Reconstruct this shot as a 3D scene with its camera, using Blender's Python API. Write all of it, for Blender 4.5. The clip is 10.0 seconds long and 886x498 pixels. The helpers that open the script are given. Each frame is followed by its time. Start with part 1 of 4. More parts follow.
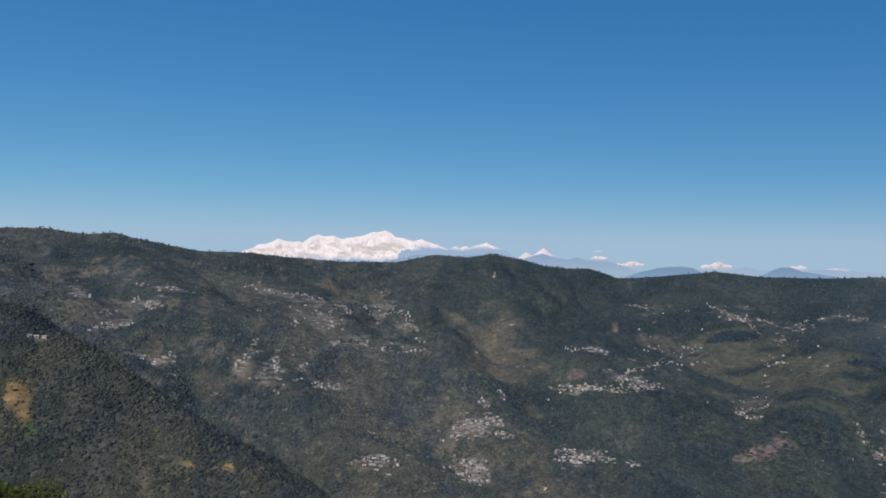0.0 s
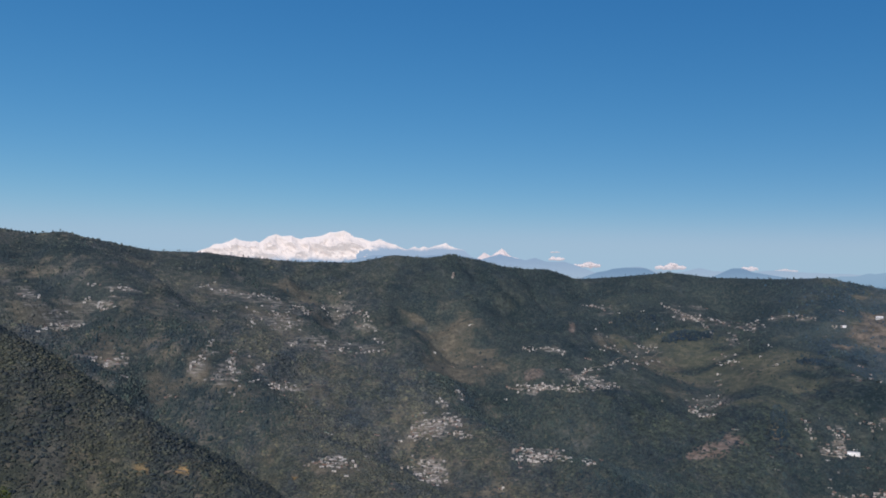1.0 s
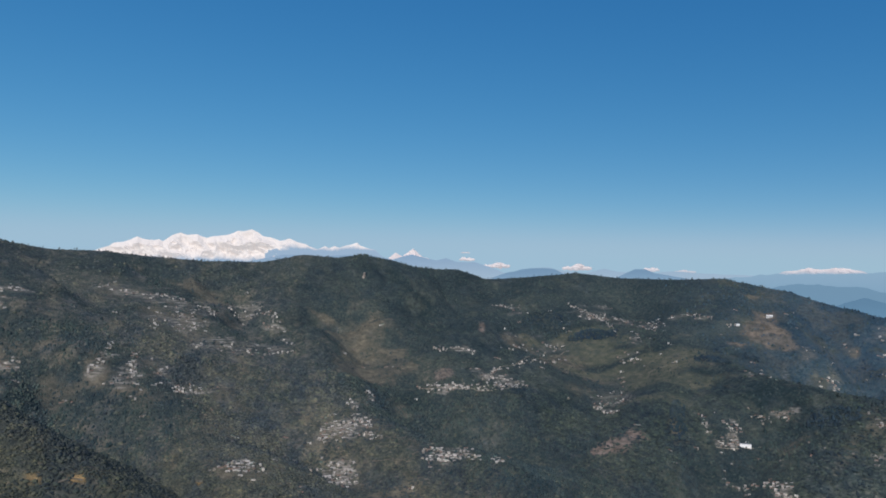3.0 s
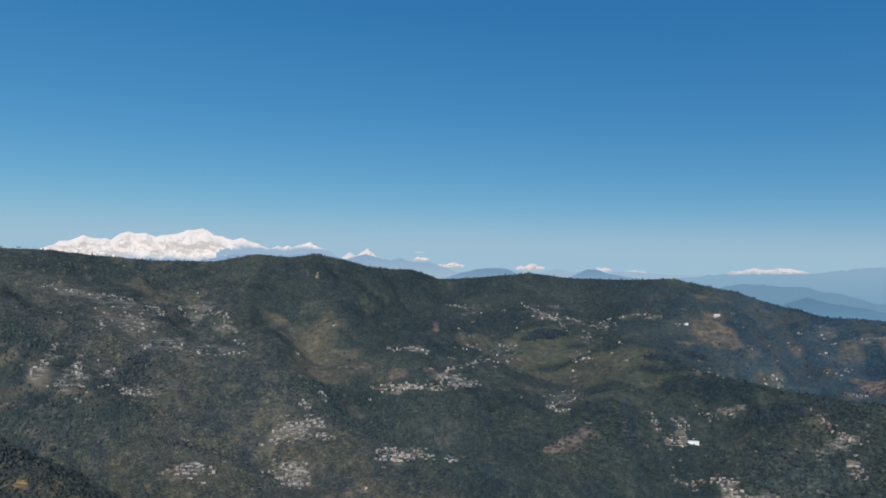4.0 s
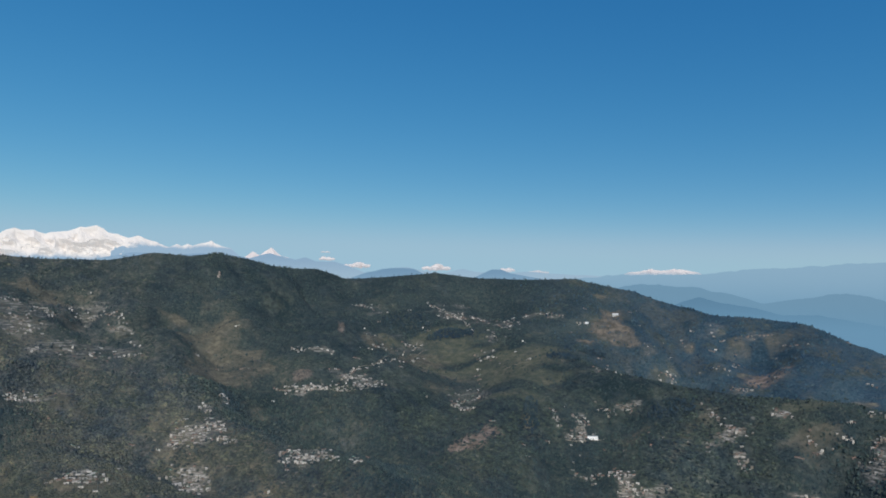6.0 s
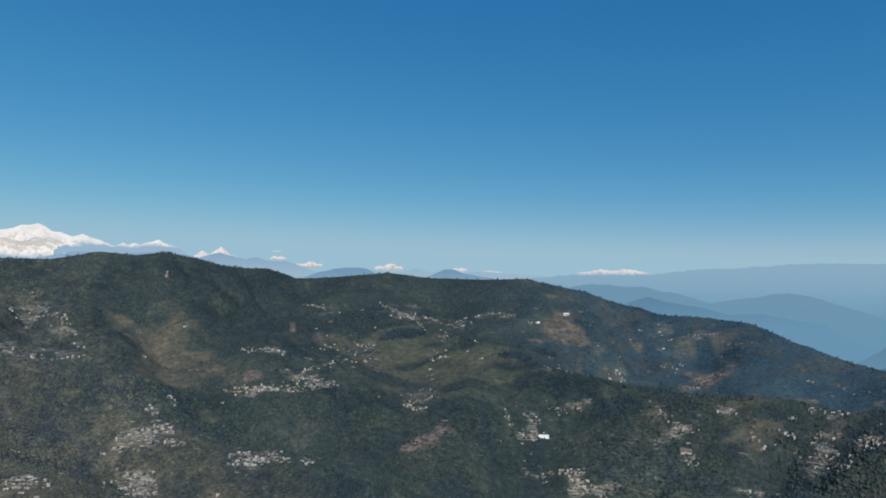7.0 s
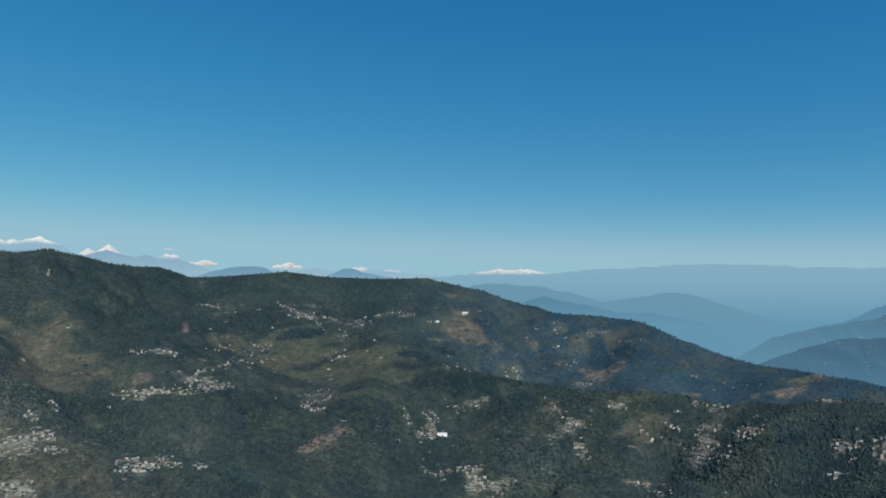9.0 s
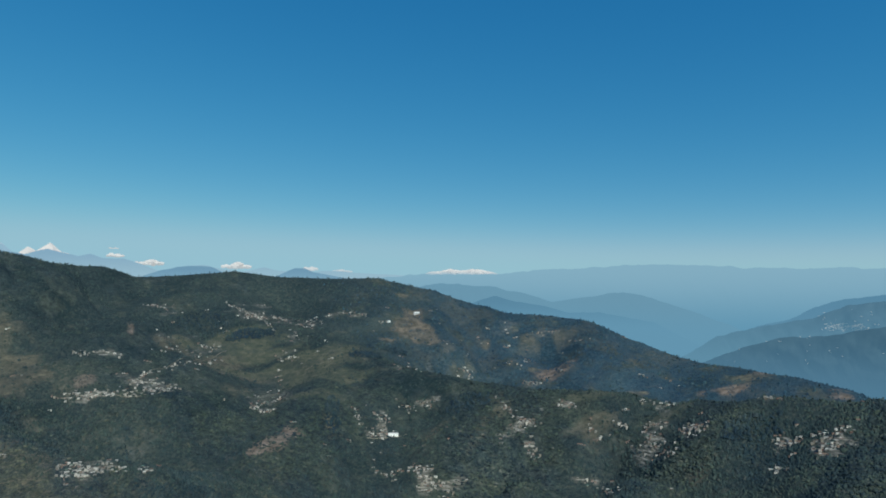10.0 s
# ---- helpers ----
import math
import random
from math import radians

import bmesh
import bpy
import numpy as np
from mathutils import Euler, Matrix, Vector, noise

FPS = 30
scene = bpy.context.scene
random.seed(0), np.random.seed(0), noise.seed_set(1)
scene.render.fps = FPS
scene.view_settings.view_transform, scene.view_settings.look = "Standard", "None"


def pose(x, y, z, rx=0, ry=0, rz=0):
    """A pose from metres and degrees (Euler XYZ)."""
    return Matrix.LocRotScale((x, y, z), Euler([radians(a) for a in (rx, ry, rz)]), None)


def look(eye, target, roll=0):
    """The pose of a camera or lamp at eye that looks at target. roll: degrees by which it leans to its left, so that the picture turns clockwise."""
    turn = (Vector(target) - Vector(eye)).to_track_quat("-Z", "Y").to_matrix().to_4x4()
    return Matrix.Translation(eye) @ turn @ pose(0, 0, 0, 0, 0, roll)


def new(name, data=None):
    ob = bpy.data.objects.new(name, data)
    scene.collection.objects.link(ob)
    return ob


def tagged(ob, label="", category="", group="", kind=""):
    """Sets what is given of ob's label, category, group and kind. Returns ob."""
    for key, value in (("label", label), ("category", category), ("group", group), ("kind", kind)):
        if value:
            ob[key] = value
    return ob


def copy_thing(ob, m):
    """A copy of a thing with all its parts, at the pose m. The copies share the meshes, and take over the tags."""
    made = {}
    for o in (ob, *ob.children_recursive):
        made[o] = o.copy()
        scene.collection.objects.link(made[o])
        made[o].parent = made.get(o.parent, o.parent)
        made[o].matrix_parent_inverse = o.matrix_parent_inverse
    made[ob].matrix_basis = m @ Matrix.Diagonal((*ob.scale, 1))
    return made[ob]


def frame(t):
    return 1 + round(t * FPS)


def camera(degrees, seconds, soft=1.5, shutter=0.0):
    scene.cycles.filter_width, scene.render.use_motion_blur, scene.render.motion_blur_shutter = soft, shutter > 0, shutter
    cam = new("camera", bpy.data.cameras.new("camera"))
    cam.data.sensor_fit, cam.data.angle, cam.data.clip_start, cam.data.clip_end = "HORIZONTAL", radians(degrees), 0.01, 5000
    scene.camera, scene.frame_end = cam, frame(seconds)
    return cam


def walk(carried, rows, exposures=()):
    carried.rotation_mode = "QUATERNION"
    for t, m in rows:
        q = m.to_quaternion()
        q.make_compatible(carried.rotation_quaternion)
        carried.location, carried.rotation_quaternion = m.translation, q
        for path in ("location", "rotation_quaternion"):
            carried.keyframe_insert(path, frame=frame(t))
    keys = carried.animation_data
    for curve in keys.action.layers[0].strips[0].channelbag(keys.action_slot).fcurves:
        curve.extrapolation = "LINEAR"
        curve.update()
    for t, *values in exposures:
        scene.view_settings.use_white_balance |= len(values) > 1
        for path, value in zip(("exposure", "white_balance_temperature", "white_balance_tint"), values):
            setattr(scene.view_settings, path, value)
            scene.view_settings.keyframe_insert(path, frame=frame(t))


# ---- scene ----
cam = camera(58.8, 10.0, soft=1.8)
# seconds, heading to the right, upward tilt
HEADINGS = [(0.0, 0.0, 2.95), (0.5, 1.487, 2.975), (1.0, 3.014, 2.985), (1.5, 4.574, 2.995), (2.0, 6.162, 3.0), (2.5, 7.797, 3.005), (4.0, 12.82, 3.015),
            (4.5, 14.455, 3.01), (5.0, 16.25, 3.008), (5.5, 17.949, 3.012), (7.0, 23.086, 3.02), (7.5, 24.82, 3.01), (8.0, 26.638, 3.008), (8.5, 28.51, 2.993),
            (9.0, 30.37, 2.987), (9.5, 32.155, 2.985), (10.0, 33.888, 2.99)]
# a hovering drone that turns slowly to the right, looking a little up
walk(cam, [(t, pose(0, 0, 620.0, 90 + tilt, -0.17, -heading)) for t, heading, tilt in HEADINGS],
     exposures=[(0.0, 0.05, 6680, 19), (5.0, 0.05, 6590, 10), (7.5, 0.05, 6570, 6), (10.0, 0.05, 6430, -3)])

# ---- daylight ----
SUN_BEARING, SUN_HEIGHT = -160.0, 37.0
world = bpy.data.worlds.new("clear_sky")
scene.world = world
world.use_nodes = True
wt = world.node_tree
wt.nodes.clear()
sky = wt.nodes.new("ShaderNodeTexSky")
sky.sky_type, sky.sun_disc = "NISHITA", False
sky.sun_elevation, sky.sun_rotation = radians(SUN_HEIGHT), radians(-SUN_BEARING)
sky.altitude, sky.air_density, sky.dust_density, sky.ozone_density = 5000, 1.0, 0.0, 4.0
air = wt.nodes.new("ShaderNodeBackground")
air.inputs["Strength"].default_value = 1.0
out = wt.nodes.new("ShaderNodeOutputWorld")
deep = wt.nodes.new("ShaderNodeHueSaturation")
deep.inputs["Saturation"].default_value = 1.16
cool = wt.nodes.new("ShaderNodeMixRGB")
cool.blend_type = "MULTIPLY"
cool.inputs["Fac"].default_value = 1.0
cool.inputs["Color2"].default_value = (0.87, 1.03, 0.96, 1)
wt.links.new(sky.outputs["Color"], cool.inputs["Color1"])
wt.links.new(cool.outputs["Color"], deep.inputs["Color"])
even = wt.nodes.new("ShaderNodeGamma")
even.inputs["Gamma"].default_value = 0.82
wt.links.new(deep.outputs["Color"], even.inputs["Color"])
# clear mountain air: deep blue overhead, paler towards the horizon
apart, joined = wt.nodes.new("ShaderNodeSeparateColor"), wt.nodes.new("ShaderNodeCombineColor")
wt.links.new(even.outputs["Color"], apart.inputs["Color"])
for channel, power, gain, most in (("Red", 1.55, 0.138, 0.315), ("Green", 0.93, 0.143, 0.495), ("Blue", 0.58, 0.243, 0.63)):
    bend, lift, even_out = (wt.nodes.new("ShaderNodeMath") for k in range(3))
    bend.operation, lift.operation, even_out.operation = "POWER", "MULTIPLY", "SMOOTH_MIN"
    even_out.inputs[1].default_value, even_out.inputs[2].default_value = most, 0.16
    bend.inputs[1].default_value, lift.inputs[1].default_value = power, gain
    wt.links.new(apart.outputs[channel], bend.inputs[0])
    wt.links.new(bend.outputs[0], lift.inputs[0])
    wt.links.new(lift.outputs[0], even_out.inputs[0])
    wt.links.new(even_out.outputs[0], joined.inputs[channel])
wt.links.new(joined.outputs["Color"], air.inputs["Color"])
wt.links.new(air.outputs["Background"], out.inputs["Surface"])

sun = new("sun", bpy.data.lights.new("sun", "SUN"))
sun.data.energy, sun.data.angle, sun.data.color = 3.2, radians(0.53), (1.0, 0.97, 0.92)
sx, sy = math.sin(radians(SUN_BEARING)), math.cos(radians(SUN_BEARING))
sun.matrix_world = look((sx * 900, sy * 900, 1500), (sx * 900 - sx, sy * 900 - sy, 1500 - math.tan(radians(SUN_HEIGHT))))


# ---- materials ----
def material(name, roughness=0.9, metal=0.0):
    """A node material and a small set of tools for it."""
    mat = bpy.data.materials.new(name)
    mat.use_nodes = True
    bsdf = mat.node_tree.nodes["Principled BSDF"]
    bsdf.inputs["Roughness"].default_value = roughness
    bsdf.inputs["Metallic"].default_value = metal
    bsdf.inputs["Specular IOR Level"].default_value = 0.2
    return mat, mat.node_tree, bsdf


def add(tree, kind, **settings):
    node = tree.nodes.new("ShaderNode" + kind)
    for key, value in settings.items():
        node.inputs[key].default_value = value
    return node


def grain(tree, scale, detail=4.0, stretch=(1, 1, 1)):
    """Noise in world metres; scale: waves to the metre."""
    place = add(tree, "NewGeometry")
    turn = add(tree, "Mapping", Scale=stretch)
    tex = add(tree, "TexNoise", Scale=scale, Detail=detail, Roughness=0.6)
    tree.links.new(place.outputs["Position"], turn.inputs["Vector"])
    tree.links.new(turn.outputs["Vector"], tex.inputs["Vector"])
    return tex.outputs["Fac"]


def steps(tree, fac, *stops):
    """A colour ramp: (place, colour) stops."""
    node = add(tree, "ValToRGB")
    bar = node.color_ramp
    while len(bar.elements) < len(stops):
        bar.elements.new(0.5)
    for e, (at, colour) in zip(bar.elements, stops):
        e.position, e.color = at, (*colour, 1)
    tree.links.new(fac, node.inputs["Fac"])
    return node.outputs["Color"]


def blend(tree, fac, a, b, mode="MIX"):
    node = tree.nodes.new("ShaderNodeMixRGB")
    node.blend_type = mode
    for value, socket in ((fac, node.inputs["Fac"]), (a, node.inputs["Color1"]), (b, node.inputs["Color2"])):
        if isinstance(value, bpy.types.NodeSocket):
            tree.links.new(value, socket)
        elif isinstance(value, tuple):
            socket.default_value = (*value, 1)
        else:
            socket.default_value = value
    return node.outputs["Color"]


def relief(tree, bsdf, fac, distance, strength=0.6):
    bump = add(tree, "Bump", Distance=distance, Strength=strength)
    tree.links.new(fac, bump.inputs["Height"])
    tree.links.new(bump.outputs["Normal"], bsdf.inputs["Normal"])


def mottle(tree, colour):
    """Stands of different trees, and groves and gaps a few trees across."""
    stand = steps(tree, grain(tree, 0.014, 4, (1, 0.5, 0.5)), (0.34, (0.66, 0.78, 0.94)), (0.45, (0.90, 0.94, 1.0)), (0.54, (1.05, 1.05, 0.99)), (0.62, (1.15, 1.12, 1.02)), (0.70, (1.32, 1.20, 1.08)))
    spots = steps(tree, grain(tree, 0.05, 4, (1, 0.6, 0.6)), (0.34, (0.76, 0.78, 0.80)), (0.50, (0.98, 0.98, 0.98)), (0.66, (1.30, 1.27, 1.20)))
    return blend(tree, 1.0, blend(tree, 1.0, colour, stand, "MULTIPLY"), spots, "MULTIPLY")


def canopy(tree, scale):
    """Closed tree tops: domes to raise as relief, and a tone for each crown."""
    place = add(tree, "NewGeometry")
    tex = add(tree, "TexVoronoi", Scale=scale)
    stir = add(tree, "TexNoise", Scale=0.35, Detail=3.0)
    shift = tree.nodes.new("ShaderNodeVectorMath")
    shift.operation = "MULTIPLY_ADD"
    shift.inputs[1].default_value = (7.0, 7.0, 7.0)
    tree.links.new(place.outputs["Position"], stir.inputs["Vector"])
    tree.links.new(stir.outputs["Color"], shift.inputs[0])
    tree.links.new(place.outputs["Position"], shift.inputs[2])
    tree.links.new(shift.outputs["Vector"], tex.inputs["Vector"])
    tone = add(tree, "SeparateColor")
    tree.links.new(tex.outputs["Color"], tone.inputs["Color"])
    dome = add(tree, "Math")
    dome.operation = "SUBTRACT"
    dome.inputs[0].default_value = 1.0
    tree.links.new(tex.outputs["Distance"], dome.inputs[1])
    return dome.outputs[0], tone.outputs["Red"]


def haze_tint(tree, colour):
    """Tints by place that stand in for haze: warm near spur, paler western slopes, cool blue-green eastern ones."""
    place = add(tree, "NewGeometry")
    split = add(tree, "SeparateXYZ")
    tree.links.new(place.outputs["Position"], split.inputs["Vector"])
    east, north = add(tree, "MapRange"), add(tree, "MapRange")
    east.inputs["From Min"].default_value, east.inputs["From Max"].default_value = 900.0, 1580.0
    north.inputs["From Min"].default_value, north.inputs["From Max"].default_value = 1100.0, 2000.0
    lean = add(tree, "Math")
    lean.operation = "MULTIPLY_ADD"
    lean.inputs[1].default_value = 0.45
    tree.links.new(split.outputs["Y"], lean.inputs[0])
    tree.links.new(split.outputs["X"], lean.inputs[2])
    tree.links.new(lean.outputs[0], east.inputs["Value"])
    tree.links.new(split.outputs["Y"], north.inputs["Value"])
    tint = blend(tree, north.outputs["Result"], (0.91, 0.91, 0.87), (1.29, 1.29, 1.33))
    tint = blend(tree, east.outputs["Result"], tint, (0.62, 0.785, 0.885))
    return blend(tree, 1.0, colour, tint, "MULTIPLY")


def share(tree, name):
    """How much of a kind of land cover lies at a place, from the ground's own map."""
    node = add(tree, "Attribute")
    node.attribute_name = name
    return node.outputs["Fac"]


def ground_material():
    mat, tree, bsdf = material("hillside_ground", 0.95)
    # closed woodland in drifts, thinning to scrub and dry terraces
    dome, tone = canopy(tree, 0.16)
    crowns = steps(tree, tone, (0.0, (0.038, 0.046, 0.044)), (0.55, (0.068, 0.074, 0.064)), (0.9, (0.100, 0.098, 0.078)), (1.0, (0.15, 0.13, 0.105)))
    drift = steps(tree, grain(tree, 0.0035, 7), (0.34, (0.62, 0.72, 0.74)), (0.50, (1.0, 1.0, 1.0)), (0.66, (1.5, 1.35, 1.2)))
    base = mottle(tree, haze_tint(tree, blend(tree, 1.0, crowns, drift, "MULTIPLY")))
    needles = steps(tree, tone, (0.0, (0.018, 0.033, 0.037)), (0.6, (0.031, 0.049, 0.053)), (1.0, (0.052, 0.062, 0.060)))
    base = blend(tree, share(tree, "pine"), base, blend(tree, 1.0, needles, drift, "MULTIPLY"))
    # Haze over the eastern ridge, painted as a bluer tree colour.
    haze_blue = steps(tree, tone, (0.0, (0.025, 0.051, 0.078)), (0.6, (0.035, 0.073, 0.104)), (1.0, (0.057, 0.086, 0.113)))
    base = blend(tree, share(tree, "spruce"), base, blend(tree, 1.0, haze_blue, drift, "MULTIPLY"))
    scrub = steps(tree, grain(tree, 0.06, 5), (0.40, (0.068, 0.068, 0.056)), (0.62, (0.15, 0.132, 0.105)))
    open_ground = steps(tree, grain(tree, 0.012, 8, (1, 0.6, 0.8)), (0.53, (0, 0, 0)), (0.63, (0.75, 0.75, 0.75)))
    base = blend(tree, open_ground, base, mottle(tree, haze_tint(tree, scrub)))
    ledges = steps(tree, grain(tree, 0.02, 5, (0.6, 0.6, 5)), (0.60, (0, 0, 0)), (0.72, (0.30, 0.30, 0.30)))
    base = blend(tree, ledges, base, (0.17, 0.15, 0.115))
    fine = grain(tree, 0.05, 7, (1, 1, 2))
    dry = steps(tree, fine, (0.32, (0.080, 0.076, 0.058)), (0.52, (0.150, 0.130, 0.094)), (0.70, (0.24, 0.20, 0.145)))
    red = steps(tree, fine, (0.32, (0.11, 0.088, 0.070)), (0.50, (0.19, 0.145, 0.12)), (0.68, (0.32, 0.25, 0.21)))
    lea = steps(tree, fine, (0.32, (0.054, 0.066, 0.050)), (0.52, (0.098, 0.103, 0.074)), (0.70, (0.145, 0.134, 0.096)))
    dig = steps(tree, fine, (0.32, (0.17, 0.11, 0.045)), (0.68, (0.42, 0.27, 0.115)))
    base = blend(tree, share(tree, "dry_grass"), base, dry)
    base = blend(tree, share(tree, "meadow"), base, lea)
    base = blend(tree, share(tree, "red_soil"), base, red)
    base = blend(tree, share(tree, "quarry"), base, dig)
    lawn = steps(tree, fine, (0.32, (0.050, 0.085, 0.025)), (0.68, (0.10, 0.150, 0.050)))
    base = blend(tree, share(tree, "lawn"), base, lawn)
    face = steps(tree, grain(tree, 0.03, 7, (1.6, 1.6, 0.5)), (0.34, (0.075, 0.070, 0.055)), (0.50, (0.155, 0.128, 0.10)), (0.68, (0.24, 0.19, 0.15)))
    base = blend(tree, share(tree, "cliff"), base, face)
    trodden = steps(tree, grain(tree, 0.06, 5, (0.5, 0.5, 5)), (0.40, (0.075, 0.076, 0.064)), (0.53, (0.21, 0.192, 0.165)), (0.66, (0.48, 0.44, 0.39)))
    base = blend(tree, share(tree, "yards"), base, trodden)
    # leaf and grass grain close to
    blades = steps(tree, grain(tree, 2.2, 6), (0.34, (0.62, 0.62, 0.60)), (0.50, (1.0, 1.0, 1.0)), (0.68, (1.45, 1.42, 1.30)))
    base = blend(tree, 1.0, base, blades, "MULTIPLY")
    tree.links.new(base, bsdf.inputs["Base Color"])
    relief(tree, bsdf, dome, 2.6, 0.55)
    return mat


def crown_material(name, stops):
    mat, tree, bsdf = material(name, 0.8)
    own = add(tree, "NewGeometry")
    tone = steps(tree, own.outputs["Random Per Island"], *stops)
    drift = steps(tree, grain(tree, 0.006, 5), (0.38, (0.72, 0.80, 0.82)), (0.60, (1.2, 1.15, 1.05)))
    mixed = mottle(tree, blend(tree, 1.0, tone, drift, "MULTIPLY"))
    leaf = haze_tint(tree, mixed) if name == "woodland_crowns" else mixed
    tree.links.new(leaf, bsdf.inputs["Base Color"])
    relief(tree, bsdf, grain(tree, 0.9, 4), 0.8, 0.6)
    return mat


def surface(name, low, high, scale=0.8, roughness=0.8, metal=0.0):
    """Plain stuff with two scales of stain and a faint relief, varied from piece to piece."""
    mat, tree, bsdf = material(name, roughness, metal)
    coat = steps(tree, grain(tree, scale, 5), (0.35, low), (0.65, high))
    own, each = add(tree, "ObjectInfo"), add(tree, "NewGeometry")
    both = add(tree, "Math")
    both.operation = "ADD"
    tree.links.new(own.outputs["Random"], both.inputs[0])
    tree.links.new(each.outputs["Random Per Island"], both.inputs[1])
    lot = add(tree, "Math")
    lot.operation = "FRACT"
    tree.links.new(both.outputs[0], lot.inputs[0])
    shift = steps(tree, lot.outputs[0], (0.0, (0.50, 0.49, 0.48)), (0.5, (0.88, 0.86, 0.84)), (0.8, (1.12, 1.10, 1.06)), (1.0, (1.32, 1.30, 1.26)))
    tree.links.new(blend(tree, 1.0, coat, shift, "MULTIPLY"), bsdf.inputs["Base Color"])
    relief(tree, bsdf, grain(tree, scale * 6, 3), 0.02, 0.4)
    return mat


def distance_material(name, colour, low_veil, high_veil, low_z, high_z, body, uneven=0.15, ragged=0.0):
    """Far hills and snow beyond the valley: a plain backdrop with haze painted in as glow, paler towards its foot.
    body: how much of the hill itself shows.
    """
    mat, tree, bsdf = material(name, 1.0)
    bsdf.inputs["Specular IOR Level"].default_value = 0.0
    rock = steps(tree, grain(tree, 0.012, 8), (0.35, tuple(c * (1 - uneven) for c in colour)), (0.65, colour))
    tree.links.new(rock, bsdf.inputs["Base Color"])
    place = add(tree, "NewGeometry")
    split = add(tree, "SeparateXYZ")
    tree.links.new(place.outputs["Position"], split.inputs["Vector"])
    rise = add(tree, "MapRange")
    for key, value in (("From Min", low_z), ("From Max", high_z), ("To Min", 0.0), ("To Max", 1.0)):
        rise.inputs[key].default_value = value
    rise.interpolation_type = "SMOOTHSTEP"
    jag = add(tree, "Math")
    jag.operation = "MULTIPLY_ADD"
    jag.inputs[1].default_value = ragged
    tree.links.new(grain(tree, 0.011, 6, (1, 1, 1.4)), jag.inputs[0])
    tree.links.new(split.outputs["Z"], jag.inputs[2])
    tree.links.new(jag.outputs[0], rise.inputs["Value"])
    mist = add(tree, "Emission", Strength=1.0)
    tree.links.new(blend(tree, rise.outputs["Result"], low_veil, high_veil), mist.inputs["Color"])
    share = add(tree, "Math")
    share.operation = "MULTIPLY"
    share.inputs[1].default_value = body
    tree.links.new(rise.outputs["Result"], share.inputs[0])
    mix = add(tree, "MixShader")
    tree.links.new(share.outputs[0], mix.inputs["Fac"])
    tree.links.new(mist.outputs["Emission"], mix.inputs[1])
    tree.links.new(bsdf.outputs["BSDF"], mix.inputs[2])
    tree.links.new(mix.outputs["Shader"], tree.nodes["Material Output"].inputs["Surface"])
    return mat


GROUND = ground_material()
WOODS = crown_material("woodland_crowns", [(0.0, (0.037, 0.045, 0.049)), (0.35, (0.054, 0.063, 0.064)), (0.7, (0.076, 0.083, 0.071)),
                                           (0.93, (0.101, 0.104, 0.076)), (1.0, (0.114, 0.104, 0.090))])
HAZY_PINES = crown_material("hazy_pine_crowns", [(0.0, (0.027, 0.046, 0.050)), (0.5, (0.041, 0.063, 0.066)), (0.9, (0.058, 0.074, 0.070)), (1.0, (0.078, 0.082, 0.072))])
HAZED_TREES = crown_material("haze_blue_crowns", [(0.0, (0.026, 0.055, 0.088)), (0.5, (0.036, 0.078, 0.113)), (0.9, (0.055, 0.090, 0.122)), (1.0, (0.072, 0.098, 0.114))])
CEDARS = crown_material("dark_cedar_crowns", [(0.0, (0.022, 0.040, 0.052)), (0.6, (0.032, 0.054, 0.068)), (1.0, (0.046, 0.064, 0.078))])
LEAF = crown_material("sunlit_leaves", [(0.0, (0.026, 0.038, 0.010)), (0.5, (0.053, 0.068, 0.015)), (1.0, (0.094, 0.100, 0.022))])
BARK = surface("bark", (0.06, 0.045, 0.03), (0.12, 0.09, 0.065), 6, 0.95)
TRACK = surface("dirt_track", (0.20, 0.17, 0.13), (0.33, 0.29, 0.23), 0.2, 0.95)
ROCK = surface("pale_rock", (0.21, 0.18, 0.155), (0.40, 0.345, 0.305), 0.15, 0.95)
WALLS = [surface("whitewash", (0.46, 0.42, 0.37), (0.72, 0.67, 0.60)), surface("cream_plaster", (0.26, 0.23, 0.19), (0.42, 0.38, 0.31)),
         surface("pink_plaster", (0.32, 0.23, 0.20), (0.44, 0.33, 0.29)), surface("bare_concrete", (0.20, 0.19, 0.18), (0.32, 0.31, 0.29))]
ROOFS = [surface("pale_tin", (0.34, 0.325, 0.30), (0.66, 0.63, 0.58), 0.5, 0.5), surface("grey_tin", (0.18, 0.175, 0.165), (0.34, 0.32, 0.295), 0.5, 0.5),
         surface("rusty_tin", (0.20, 0.11, 0.08), (0.34, 0.21, 0.16), 0.5, 0.7), surface("green_tin", (0.12, 0.22, 0.18), (0.2, 0.32, 0.27), 0.5, 0.6)]
WHITE_PAINT = surface("white_paint", (0.78, 0.77, 0.75), (0.86, 0.85, 0.83), 0.6, 0.6)
PANE, _, pane_bsdf = material("window_glass", 0.15)
pane_bsdf.inputs["Base Color"].default_value = (0.03, 0.035, 0.04, 1)
WOOD = surface("painted_door", (0.10, 0.07, 0.05), (0.2, 0.14, 0.1), 2, 0.6)


# ---- the lie of the land ----
EYE = 620.0   # the drone's height over the deepest valley


def plan(bearing, distance):
    """East and north of the drone, from a compass bearing off the first heading."""
    return distance * math.sin(radians(bearing)), distance * math.cos(radians(bearing))


